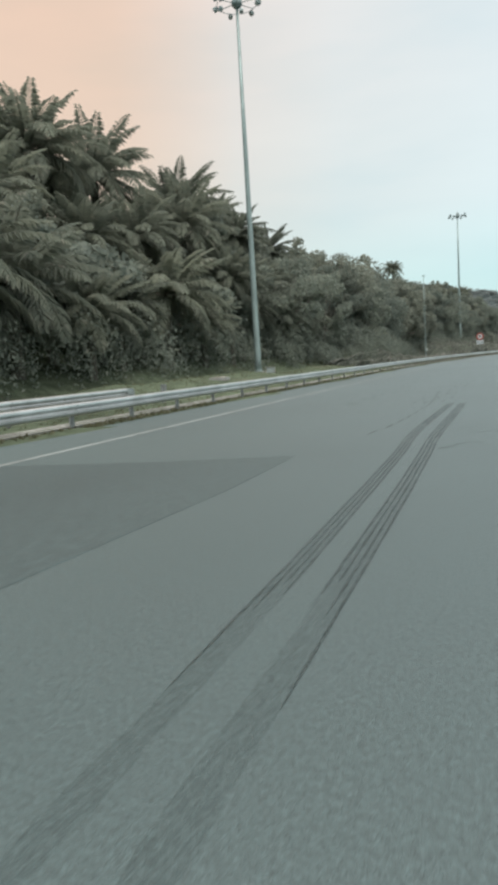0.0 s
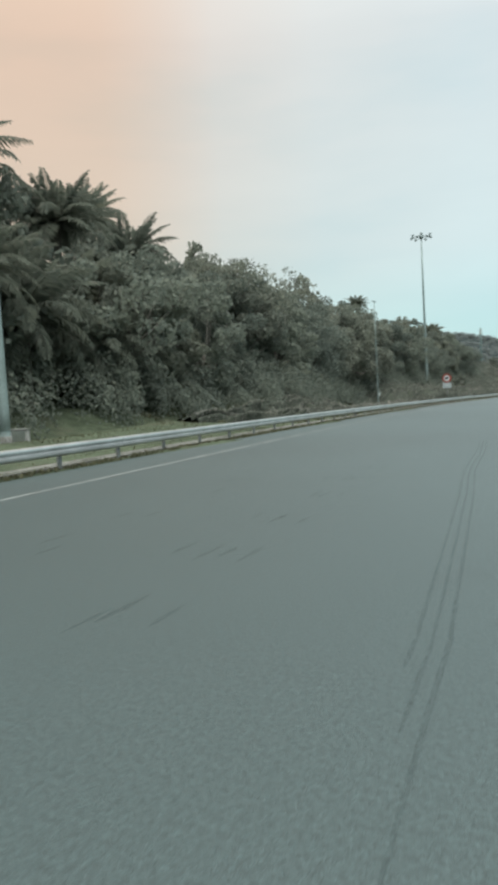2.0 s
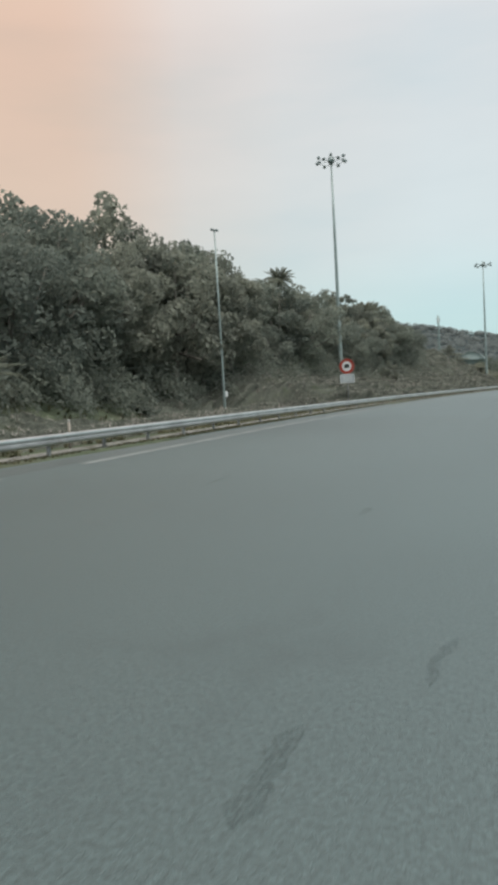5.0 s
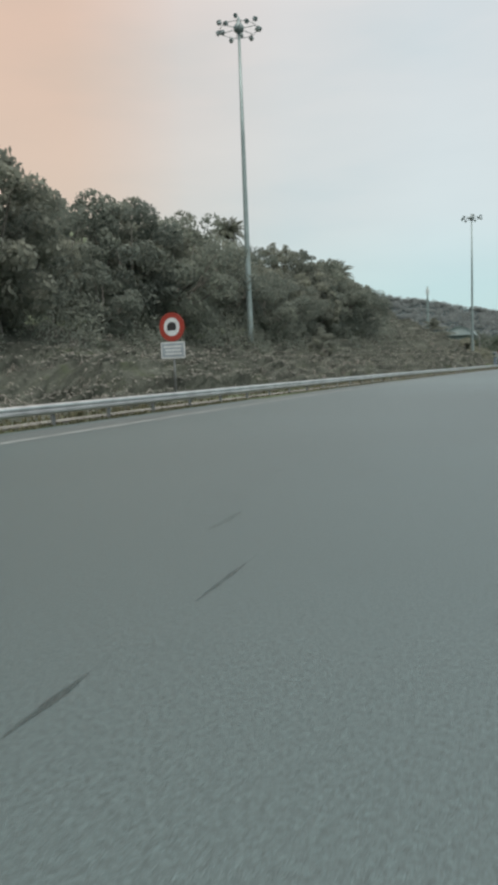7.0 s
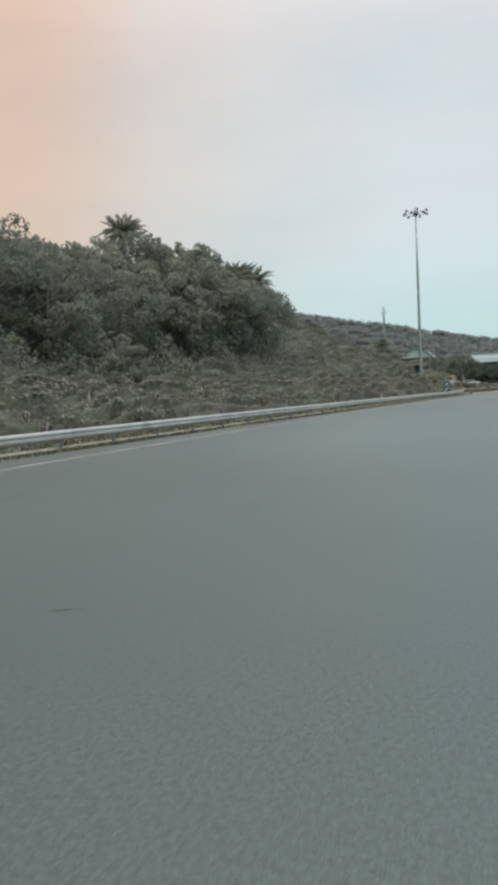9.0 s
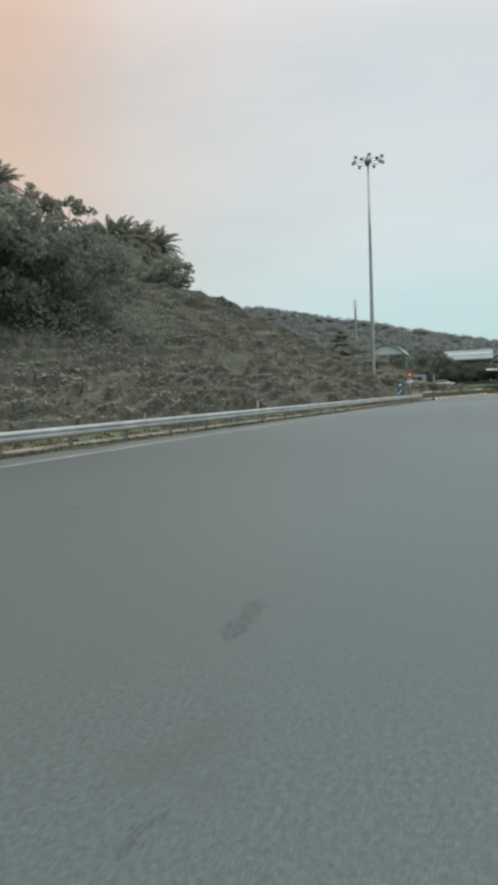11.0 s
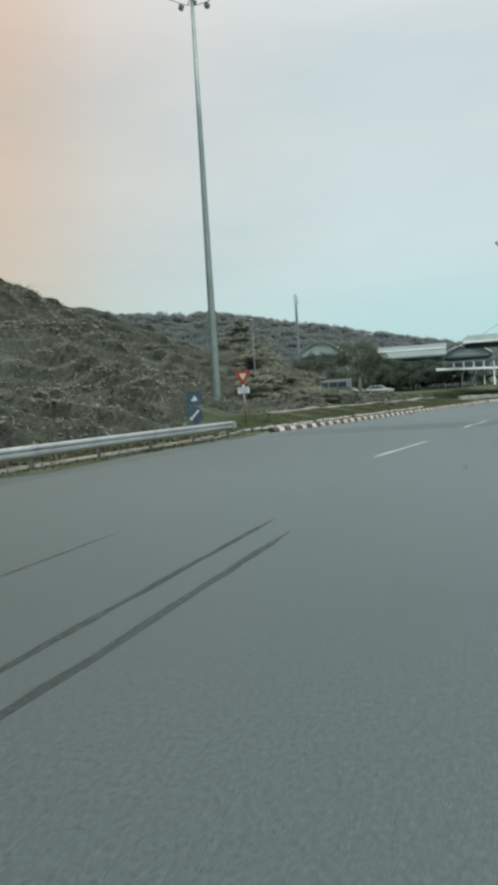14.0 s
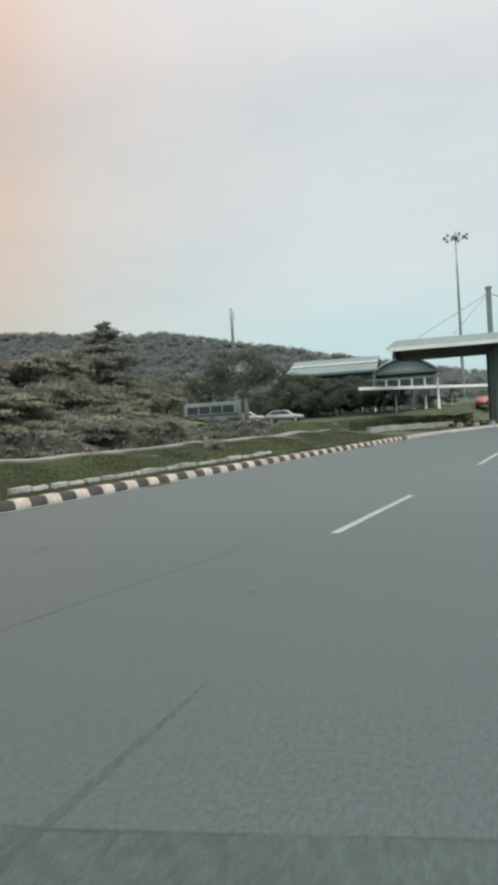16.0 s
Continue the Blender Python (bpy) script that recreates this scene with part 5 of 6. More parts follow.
def build_small_things():
    x, y = -27.2, 58.0
    bm = box(0.75, 0.45, 0.75, (0, 0, 0), 0.04)
    cab = thing("control_cabinet", "pale grey mast control cabinet beside the mast", "cabinet", (x, y, land(x, y) - 0.05), 20)
    part("body", bm, M_CONCRETE, cab)
    part("door", box(0.62, 0.02, 0.6, (0, -0.235, 0.07), 0.005), M_STEEL, cab)
    part("roof", box(0.85, 0.55, 0.05, (0, 0, 0.75), 0.01), M_CONCRETE, cab)
    x, y = -21.6, 38.4
    slab = thing("drain_cover", "pale concrete drain cover on the mown verge", "drain cover", (x, y, land(x, y)), 12)
    part("frame", box(1.1, 0.9, 0.22, (0, 0, -0.05), 0.03), M_CONCRETE, slab)
    part("lid", box(0.8, 0.62, 0.03, (0, 0, 0.17), 0.01), M_WHITE_PAINT, slab)
    x, y = -16.6, 219.5
    rock = thing("drain_cover", "pale concrete drain cover at the foot of the bank", "drain cover", (x, y, land(x, y)), 12)
    part("frame", box(0.9, 0.7, 0.5, (0, 0, -0.05), 0.03), M_CONCRETE, rock)
    part("lid", box(0.7, 0.5, 0.03, (0, 0, 0.45), 0.01), M_WHITE_PAINT, rock)
    for x, y in ((-20.4, 101.7), (-16.2, 214.0), (-15.9, 284.5)):
        m = thing("marker_post", "short white marker post behind the guardrail", "marker post", (x, y, land(x, y)), 0, "marker posts")
        solid("shaft", mesh("shaft", *lathe([(0.05, -0.1), (0.05, 0.95), (0.03, 1.02)], 10), M_WHITE_PAINT, True), m)
        solid("cap", mesh("cap", *lathe([(0.056, 0.93), (0.056, 1.0), (0.03, 1.03)], 10), M_CONCRETE), m)


# ---- hedge, plaza trees, buildings ----
def build_hedge(points, width, height, name, label):
    rng = np.random.default_rng(int(abs(points[0][0]) * 10))
    cen, out = [], []
    for a, b in zip(points, points[1:]):
        a, b = np.array(a), np.array(b)
        L = np.linalg.norm(b - a)
        s = np.array([-(b - a)[1], (b - a)[0]]) / L
        n = int(L * 300)
        t, q, h = rng.uniform(0, 1, n), rng.uniform(-1, 1, n), rng.uniform(0, 1, n)
        face = rng.integers(0, 3, n)
        q = np.where(face == 0, -1 + 0.15 * rng.random(n), np.where(face == 1, q, 1 - 0.15 * rng.random(n)))
        h = np.where(face == 1, 1 - 0.12 * rng.random(n), h)
        p = a + (b - a) * t[:, None] + s * (q * width / 2)[:, None]
        z = np.array([land(*v) for v in p]) + h * height * (1 + 0.1 * np.sin(t * L * 1.3))
        cen.append(np.concatenate([p, z[:, None]], 1))
        out.append(np.concatenate([s * q[:, None], (h * 0.8)[:, None]], 1))
    cen, out = np.concatenate(cen), np.concatenate(out)
    me = fast_mesh(name, *leaves(cen, rng.uniform(0.10, 0.22, len(cen)), out, rng, 1.3, 0.1, 1.0), M_HEDGE)
    tagged(new(name, me), label, "hedge")


def open_view(x, y):
    """Shrubs stay low in the gap before the parked vehicles."""
    return 0.4 if y > 290 and -0.31 < (x - 1.1) / (y - 245.4) < -0.18 else 1.0


def build_plaza_plants():
    rnd = random.Random(21)
    deep = []
    for k in range(3):
        tr, cr = tree_meshes(91 + k, 10.0, 4.6, 2.2, 34, 120, 0.30, M_LEAF_DEEP)
        deep.append([("trunk", tr), ("crown", cr)])
    tr, cr = tree_meshes(71, 10.0, 5.4, 5.0, 44, 130, 0.28, M_LEAF_DEEP, False, M_BARK_PALE)
    dome = [("trunk", tr), ("crown", cr)]
    tr, cr = tiered_meshes(72, 10.0, 4.7, 9, M_LEAF)
    tiered = [("trunk", tr), ("crown", cr)]
    spots = [(dome, (-14.3, 317.6), 8.7, "spreading dome-shaped tree with pale limbs"), (dome, (-26.5, 347.0), 9.6, "spreading tree in the plaza garden"), (deep[0], (-14.8, 340.0), 7.6, "dark round tree beside the big roof"), (deep[1], (-10.5, 338.0), 6.4, "dark round tree beside the big roof"),
             (tiered, (-35.0, 331.0), 14.6, "tall tree with tiered branches"), (tiered, (-32.6, 328.0), 9.0, "tall tree with tiered branches"), (BROAD[2], (-37.5, 330.0), 9.5, "bushy tree behind the lawn"), (BROAD[3], (-30.0, 336.0), 7.6, "bushy tree behind the lawn"), (BROAD[0], (-27.0, 330.0), 6.8, "bushy tree behind the lawn"), (BROAD[2], (-45.0, 336.0), 10.0, "bushy tree behind the lawn"), (BROAD[1], (-52.0, 340.0), 11.5, "bushy tree behind the lawn"),
             (BROAD[2], (-6.5, 340.0), 5.6, "dark shrub-like tree under the canopy"), (BROAD[3], (-3.0, 352.0), 5.2, "dark shrub-like tree under the canopy"), (AIRY, (-19.0, 290.3), 5.2, "small thin tree on the lawn"), (AIRY, (-24.0, 318.0), 5.5, "small thin tree on the lawn")]
    for kind, (x, y), top, label in spots:
        z = land(x, y)
        plant(kind, "broadleaf_tree", label, "tree", (x, y), z - 0.1, (top - z) / 10, 47 * x, "trees of the plaza")
    weeping = []
    for k in range(3):
        tr, cr = weeping_meshes(80 + k, 3.4, 2.9, M_WEEP)
        weeping.append([("trunk", tr), ("foliage", cr)])
    for i in range(64):
        y = 280 + 36 * (i + rnd.random()) / 64
        out = rnd.uniform(0, 1)
        x = min(edge_x(y) - 10.4, -8.3 - 0.39 * (y - 280) + 4.5) - out * table(y, (280, 8), (316, 23))
        plant(weeping[i % 3], "weeping_shrub", "feathery grey-green shrub with drooping layered branches", "shrub", (x, y), land(x, y) - 0.1, rnd.uniform(0.85, 1.15) * (0.36 + 0.34 * out) * open_view(x, y), rnd.uniform(0, 360), "weeping shrubs", 1.3)
    for i in range(30):
        y = 306 + 30 * (i + rnd.random()) / 30
        x = -8.0 - 0.39 * (y - 280) + rnd.uniform(-3.0, 9.5)
        kind, name = (weeping[i % 3], "weeping_shrub") if i % 2 else (BROAD_MID[i % 4], "shrub")
        plant(kind, name, "low leafy shrub between lawn and parked vehicles", "shrub", (x, y), land(x, y) - 0.1, rnd.uniform(0.3, 0.55) * (1 if i % 2 else 0.36) * open_view(x, y), rnd.uniform(0, 360), "low shrubs of the plaza", 1.25)
    # leaning shrubs between lawn and bank
    for i in range(14):
        y = rnd.uniform(322, 340)
        x = -22 - (y - 300) * 0.35 - rnd.uniform(0, 26)
        z = land(x, y)
        plant(BROAD_MID[i % 4], "shrub", "leafy grey-green shrub beside the lawn", "shrub", (x, y), z - 0.15, rnd.uniform(0.22, 0.42), rnd.uniform(0, 360), "shrubs of the plaza", 1.35)
    for i in range(12):
        x, y = -16.5 + 1.4 * i + rnd.uniform(-0.4, 0.4), 335.5 + 0.35 * i + rnd.uniform(-1, 1)
        plant(deep[i % 3], "shrub", "dark green shrub in front of the hall", "shrub", (x, y), land(x, y) - 0.15, rnd.uniform(0.26, 0.40), rnd.uniform(0, 360), "shrubs of the plaza", 1.3)
    for x, y, top in ((-33.0, 341.0, 5.2), (-29.5, 343.0, 4.4), (-24.0, 340.0, 4.6), (-17.5, 338.0, 5.4), (-12.5, 336.0, 6.2), (-8.0, 335.0, 5.8), (-36.0, 345.0, 6.5), (-41.0, 342.0, 7.0), (-31.0, 352.0, 8.0), (-37.0, 356.0, 9.0), (-44.0, 352.0, 9.0), (-16.5, 350.0, 8.4), (-23.0, 360.0, 8.6), (-28.5, 364.0, 8.8), (-12.0, 341.0, 7.4), (-5.0, 339.0, 5.2), (-1.5, 343.0, 5.0), (2.5, 347.0, 4.6), (6.0, 352.0, 4.6), (-14.0, 338.6, 6.9), (-11.2, 338.8, 6.7), (-8.6, 338.4, 6.5), (-6.4, 339.2, 6.6), (-4.2, 338.4, 5.9)):
        z = land(x, y)
        plant(deep[int(abs(x + y)) % 3], "broadleaf_tree", "dark bushy tree of the plaza garden", "tree", (x, y), z - 0.15, (top - z) / 10, 71 * x, "trees of the plaza", 1.15)
    build_hedge([(-4.5, 321.0), (-1.0, 325.0), (3.0, 329.0), (7.0, 333.0)], 1.2, 0.9, "hedge", "clipped dark green hedge beside the shelter")
    # a low planted stump by the kerb
    x, y = -7.5, 283.2
    s = thing("planter_stone", "small grey boundary stone with a tuft of plants", "boundary stone", (x, y, land(x, y)), 10)
    part("stone", box(0.24, 0.24, 0.62, (0, 0, -0.05), 0.06), M_CONCRETE, s)
    rng = np.random.default_rng(2)
    me = tufts("plant_tuft", np.array([(rng.normal(0.35, 0.2), rng.normal(0, 0.25), 0.0) for k in range(14)]), rng.uniform(0.25, 0.5, 14), 9, 0.04, (0, 0), rng, M_FERN)
    solid("plant_tuft", me, s)


def gable_roof(x0, x1, y0, y1, eave, ridge, mat):
    """A pitched roof with thickness, its ridge along x."""
    ym, t = (y0 + y1) / 2, 0.18
    prof = [(y0, eave), (ym, ridge), (y1, eave), (y1, eave - t), (ym, ridge - t), (y0, eave - t)]
    verts = [(x, y, z) for x in (x0, x1) for y, z in prof]
    faces = [(i, (i + 1) % 6, 6 + (i + 1) % 6, 6 + i) for i in range(6)] + [(5, 4, 3, 2, 1, 0), (6, 7, 8, 9, 10, 11)]
    return mesh("roof", verts, faces, mat)


def build_building(name, label, x0, x1, y0, y1, eave, ridge, barrel=False):
    b = thing(name, label, "building", (0, 0, 0))
    wall = bmesh.new()
    box(x1 - x0 - 1.0, y1 - y0 - 1.0, eave - 0.1, ((x0 + x1) / 2, (y0 + y1) / 2, 0), 0.02, wall)
    part("wall", wall, M_WALL, b)
    if barrel:
        prof = [(x0 + (x1 - x0) * k / 12, eave + (ridge - eave) * math.sin(math.pi * k / 12) ** 0.8) for k in range(13)]
        outline = prof + [(x, z - 0.25) for x, z in prof[::-1]]
        verts = [(x, y, z) for y in (y0 - 0.6, y1 + 0.6) for x, z in outline]
        n = len(outline)
        faces = [(i, (i + 1) % n, n + (i + 1) % n, n + i) for i in range(n)] + [tuple(range(n))[::-1], tuple(range(n, 2 * n))]
        roof = solid("roof", mesh("roof", verts, faces, M_ROOF_METAL), b, None, "curved grey metal roof")
        gable = [(x, z - 0.25) for x, z in prof]
        verts = [(x, y, z) for y in (y0 - 0.1, y0 + 0.1) for x, z in gable]
        m = len(gable)
        solid("gable", mesh("gable", verts, [tuple(range(m))[::-1], tuple(range(m, 2 * m))] + [(i, i + 1, m + i + 1, m + i) for i in range(m - 1)] + [(m - 1, 0, m, 2 * m - 1)], M_ROOF_PALE), b)
    else:
        roof = solid("roof", gable_roof(x0, x1, y0 - 0.5, y1 + 0.5, eave, ridge, M_ROOF_METAL), b, None, "long grey-green sheet metal roof")
        seam = mesh("roof_seam", [(0, y, z) for y, z in ((y0 - 0.5, eave + 0.0), ((y0 + y1) / 2, ridge), ((y0 + y1) / 2, ridge + 0.05), (y0 - 0.5, eave + 0.05))] + [(0.05, y, z) for y, z in ((y0 - 0.5, eave), ((y0 + y1) / 2, ridge), ((y0 + y1) / 2, ridge + 0.05), (y0 - 0.5, eave + 0.05))], [(0, 1, 2, 3), (7, 6, 5, 4), (0, 4, 5, 1), (2, 6, 7, 3), (3, 7, 4, 0), (1, 5, 6, 2)], M_ROOF_METAL)
        ym = (y0 - 0.5) * 0.45 + (y0 + y1) / 2 * 0.55
        tilt = math.degrees(math.atan2(ridge - eave, (y1 - y0) / 2 + 0.5))
        part("skylight", box(x1 - x0 - 0.4, 0.8, 0.07, (0, 0, 0), 0.01), M_ROOF_PALE, roof, "pale translucent roof strip", pose((x0 + x1) / 2, ym, eave + (ridge - eave) * 0.55 + 0.03, tilt, 0, 0))
        for k in range(int((x1 - x0) / 0.8)):
            solid("roof_seam", seam, roof, pose(x0 + 0.4 + 0.8 * k, 0, 0))
    part("fascia", box(x1 - x0, 0.12, 0.28, ((x0 + x1) / 2, y0 - 0.58, eave - 0.26), 0.01), M_ROOF_METAL, b, "grey roof edge")
    for k in range(int((x1 - x0 - 2) / 2.2)):
        x = x0 + 1.6 + 2.2 * k
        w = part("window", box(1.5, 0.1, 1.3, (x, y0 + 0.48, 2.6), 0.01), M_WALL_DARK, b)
        part("pane", box(1.3, 0.1, 1.1, (x, y0 + 0.455, 2.7), 0.01), M_GLASS, w)
    return b


def build_plaza_details():
    row = thing("colonnade", "row of pale posts under a beam behind the shelter", "colonnade", (-5.6, 341.2, land(-5.6, 341.2)), 2)
    post = mesh("post", *lathe([(0.2, -0.2), (0.2, 0.12), (0.13, 0.18), (0.13, 3.7), (0.19, 3.8)], 10), M_ROOF_LIGHT, True)
    for k in range(7):
        solid("post", post, row, pose(0.3 + 1.55 * k, 0, 0))
    part("beam", box(10.6, 0.3, 0.28, (4.95, 0, 3.78), 0.02), M_WALL, row, "grey beam")
    # white verge and crest on the front of the hall with the curved roof
    x0, x1, y0, eave, ridge = -4.0, 4.1, 347.6, 7.0, 8.75
    crest = thing("roof_crest", "white moulded edge along the curved front of the hall", "roof edge", (0, 0, 0))
    pts = [(x0 + (x1 - x0) * k / 16, y0 - 0.75, eave + (ridge - eave) * math.sin(math.pi * k / 16) ** 0.8 + 0.05) for k in range(17)]
    solid("verge", mesh("verge", *tube(pts, [0.15] * 17, 6), M_ROOF_PALE, True), crest)
    part("sill", box(x1 - x0 - 0.6, 0.12, 0.16, ((x0 + x1) / 2, y0 - 0.3, eave - 0.3), 0.02), M_ROOF_PALE, crest, "pale ledge under the gable")
    for k, (x, y) in enumerate(((4.4, 314.2), (5.0, 312.6), (5.6, 311.0), (6.2, 311.4), (6.8, 311.9), (7.5, 312.6))):
        b = thing("barrier_block", "low concrete block painted dark and pale at the road edge", "barrier block", (x, y, 0.0), -20 + 9 * k, "barrier blocks")
        part("body", box(0.42, 0.6, 0.4, (0, 0, -0.03), 0.05), M_CONCRETE if k % 2 else M_BLACK_PAINT, b)
        part("top", box(0.34, 0.5, 0.06, (0, 0, 0.36), 0.02), M_WHITE_PAINT, b)


def build_canopy():
    """Long flat shelter roof on thin columns, running back to the right."""
    a, b = Vector((-5.1, 331.0, 0)), Vector((14.5, 356.0, 0))
    L = (b - a).length
    turn = math.degrees(math.atan2(b.y - a.y, b.x - a.x))
    c = thing("shelter_canopy", "long flat shelter roof with a white edge on thin columns", "canopy", (a.x, a.y, 0), turn)
    part("roof_slab", box(L, 3.0, 0.16, (L / 2, 1.0, 4.42), 0.02), M_WALL_DARK, c, "underside, darkened in colour as if shaded")
    part("fascia", box(L + 0.1, 0.1, 0.36, (L / 2, -0.56, 4.30), 0.015), M_ROOF_LIGHT, c, "white roof edge")
    part("roof_sheet", box(L, 2.9, 0.05, (L / 2, 1.0, 4.585), 0.01), M_ROOF_METAL, c)
    col = mesh("column", *lathe([(0.16, -0.2), (0.16, 0.1), (0.11, 0.16), (0.11, 4.42)], 12), M_CONCRETE, True)
    for k in range(3):
        for row in (0.2, 2.1):
            solid("column", col, c, pose(6.9 + k * 10.9, row, 0))
    # planted strip with a kerb under it
    part("plinth", box(L + 2, 4.0, 0.26, (L / 2, 0.8, -0.1), 0.05), M_CONCRETE, c, "concrete base")
    for k in range(8):
        bench = thing("bench", "dark bench under the shelter roof", "bench", (a.x + (b.x - a.x) * (k + 0.5) / 8 - 0.9, a.y + (b.y - a.y) * (k + 0.5) / 8 + 1.4, 0.16), turn, "benches")
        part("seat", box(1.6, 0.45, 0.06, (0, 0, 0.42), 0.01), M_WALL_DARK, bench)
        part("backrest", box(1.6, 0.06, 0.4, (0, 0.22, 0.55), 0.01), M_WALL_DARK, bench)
        for s in (-0.7, 0.7):
            part("leg", box(0.06, 0.4, 0.44, (s, 0, 0), 0.005), M_POST, bench)
            part("support", box(0.05, 0.05, 0.6, (s, 0.22, 0.3), 0.005), M_POST, bench)


def build_toll_roof():
    t = thing("toll_plaza_roof", "broad toll plaza roof with a pale sloping edge and shade-coloured soffit", "toll roof", (0, 0, 0))
    x0, x1, y0, y1 = -1.3, 46.0, 321.0, 334.0
    prof = [(y0, 7.45), (y0 - 0.1, 7.75), (y0 + 1.2, 8.55), (y1 - 1.2, 8.55), (y1, 7.75), (y1, 7.45)]
    verts = [(x + (0.9 if z < 7.6 else 0.25 if z < 8 else 1.1) * (1 if x == x0 else -1), y, z) for x in (x0, x1) for y, z in prof]
    n = len(prof)
    faces = [(i, (i + 1) % n, n + (i + 1) % n, n + i) for i in range(n - 1)] + [tuple(range(n))[::-1], tuple(range(n, 2 * n))]
    solid("roof", mesh("roof", verts, faces, M_ROOF_METAL), t, None, "grey metal roof")
    part("soffit", box(x1 - x0 - 2.0, y1 - y0 - 0.3, 0.16, ((x0 + x1) / 2 + 0.5, (y0 + y1) / 2, 7.34), 0.03), M_WALL_DARK, t, "soffit, darkened in colour as if shaded")
    part("fascia", box(x1 - x0 - 0.8, 0.14, 0.34, ((x0 + x1) / 2 + 0.1, y0 - 0.09, 7.42), 0.02), M_ROOF_LIGHT, t, "pale roof edge")
    bm = box(0.7, 0.9, 7.36, (0, 0, 0), 0.06)
    col = bpy.data.meshes.new("column")
    bm.to_mesh(col)
    bm.free()
    col.materials.append(M_WALL)
    for x in (9.3, 17.0, 25.0, 33.0):
        for y in (325.0, 331.5):
            solid("column", col, t, pose(x, y, 0))
    pyl = thing("stay_pylon", "dark steel pylon with stay cables above the toll roof", "pylon", (9.2, 328.3, 0))
    part("shaft", box(0.5, 0.5, 13.6, (0, 0, 0), 0.05), M_MAST, pyl)
    part("cap", box(0.62, 0.62, 0.25, (0, 0, 13.6), 0.03), M_MAST, pyl)
    for dx, dy in ((-7.5, -6.0), (-4.0, -8.0), (6, -8.0), (9.0, -6.0)):
        v, f = tube([(0, 0, 13.2), (dx, dy, 8.5)], [0.035, 0.035], 5)
        solid("stay_cable", mesh("stay_cable", v, f, M_MAST), pyl)
    for x in (13.5, 21.0):
        booth = thing("toll_booth", "small white toll booth with dark windows on its island", "toll booth", (x, 330.0, 0), 0, "toll booths")
        part("island", box(1.8, 9.0, 0.25, (0, 0, -0.05), 0.06), M_CONCRETE, booth)
        part("body", box(1.3, 2.2, 1.1, (0, 0, 0.2), 0.04), M_SIGN_WHITE, booth)
        part("window_band", box(1.22, 2.1, 0.9, (0, 0, 1.3), 0.03), M_GLASS, booth)
        part("roof", box(1.5, 2.5, 0.22, (0, 0, 2.2), 0.05), M_SIGN_WHITE, booth)


def build_car(name, label, place, turn, paint, van=False):
    z = max(0.0, land(*place))
    car = thing(name, label, "van" if van else "car", (*place, z), turn, "parked vehicles")
    L, W, H = (5.2, 1.85, 2.2) if van else (4.3, 1.7, 1.45)
    if van:
        side = [(-2.6, 0.35), (2.5, 0.35), (2.6, 0.8), (2.35, 1.15), (1.7, 2.05), (1.4, 2.2), (-2.5, 2.2), (-2.6, 2.0)]
        glass = [(-2.3, 1.3), (2.0, 1.3), (1.55, 1.95), (-2.3, 1.95)]
    else:
        side = [(-2.1, 0.35), (2.1, 0.35), (2.15, 0.65), (1.95, 0.85), (1.0, 0.95), (0.35, 1.42), (-1.2, 1.45), (-1.9, 0.98), (-2.15, 0.9)]
        glass = [(-1.65, 0.98), (0.85, 0.98), (0.3, 1.36), (-1.15, 1.38)]
    n = len(side)
    verts = [(x, y * (0.9 if z > 1.2 else 1.0), z) for y in (-W / 2, W / 2) for x, z in side]
    bm = bmesh.new()
    vs = [bm.verts.new(v) for v in verts]
    bm.faces.new(vs[:n])
    bm.faces.new(vs[n:][::-1])
    for i in range(n):
        j = (i + 1) % n
        bm.faces.new((vs[i], vs[n + i], vs[n + j], vs[j]))
    bmesh.ops.recalc_face_normals(bm, faces=bm.faces[:])
    bmesh.ops.bevel(bm, geom=bm.edges[:], offset=0.06, segments=2, affect="EDGES")
    part("body", bm, paint, car, "", None, True)
    m = len(glass)
    for s in (-1, 1):
        v = [(x, s * (W / 2 * (0.955 if z > 1.2 else 1.0) + 0.012), z) for x, z in glass] + [(x, s * (W / 2 * (0.955 if z > 1.2 else 1.0) - 0.03), z) for x, z in glass]
        solid("side_window", mesh("side_window", v, [tuple(range(m)), tuple(range(2 * m - 1, m - 1, -1))] + [(i, (i + 1) % m, m + (i + 1) % m, m + i) for i in range(m)], M_GLASS), car)
    tyre = mesh("wheel", *lathe([(0.2, -0.1), (0.31, -0.1), (0.33, -0.06), (0.33, 0.06), (0.31, 0.1), (0.2, 0.1)], 18), M_TYRE, True)
    rim = mesh("rim", *lathe([(0.2, 0.0), (0.2, 0.102), (0.06, 0.112)], 14), M_STEEL)
    for x in (-L * 0.31, L * 0.31):
        for s in (-1, 1):
            w = solid("wheel", tyre, car, pose(x, s * (W / 2 - 0.08), 0.33, 90 if s < 0 else -90, 0, 0))
            solid("rim", rim, w)
    for s in (-0.6, 0.6):
        part("headlight", box(0.06, 0.34, 0.14, (L / 2 - 0.06, s, 0.62), 0.02), M_LENS, car)
        part("tail_light", box(0.06, 0.2, 0.2, (-L / 2 + 0.0, s, 0.68), 0.02), M_SIGN_RED, car)


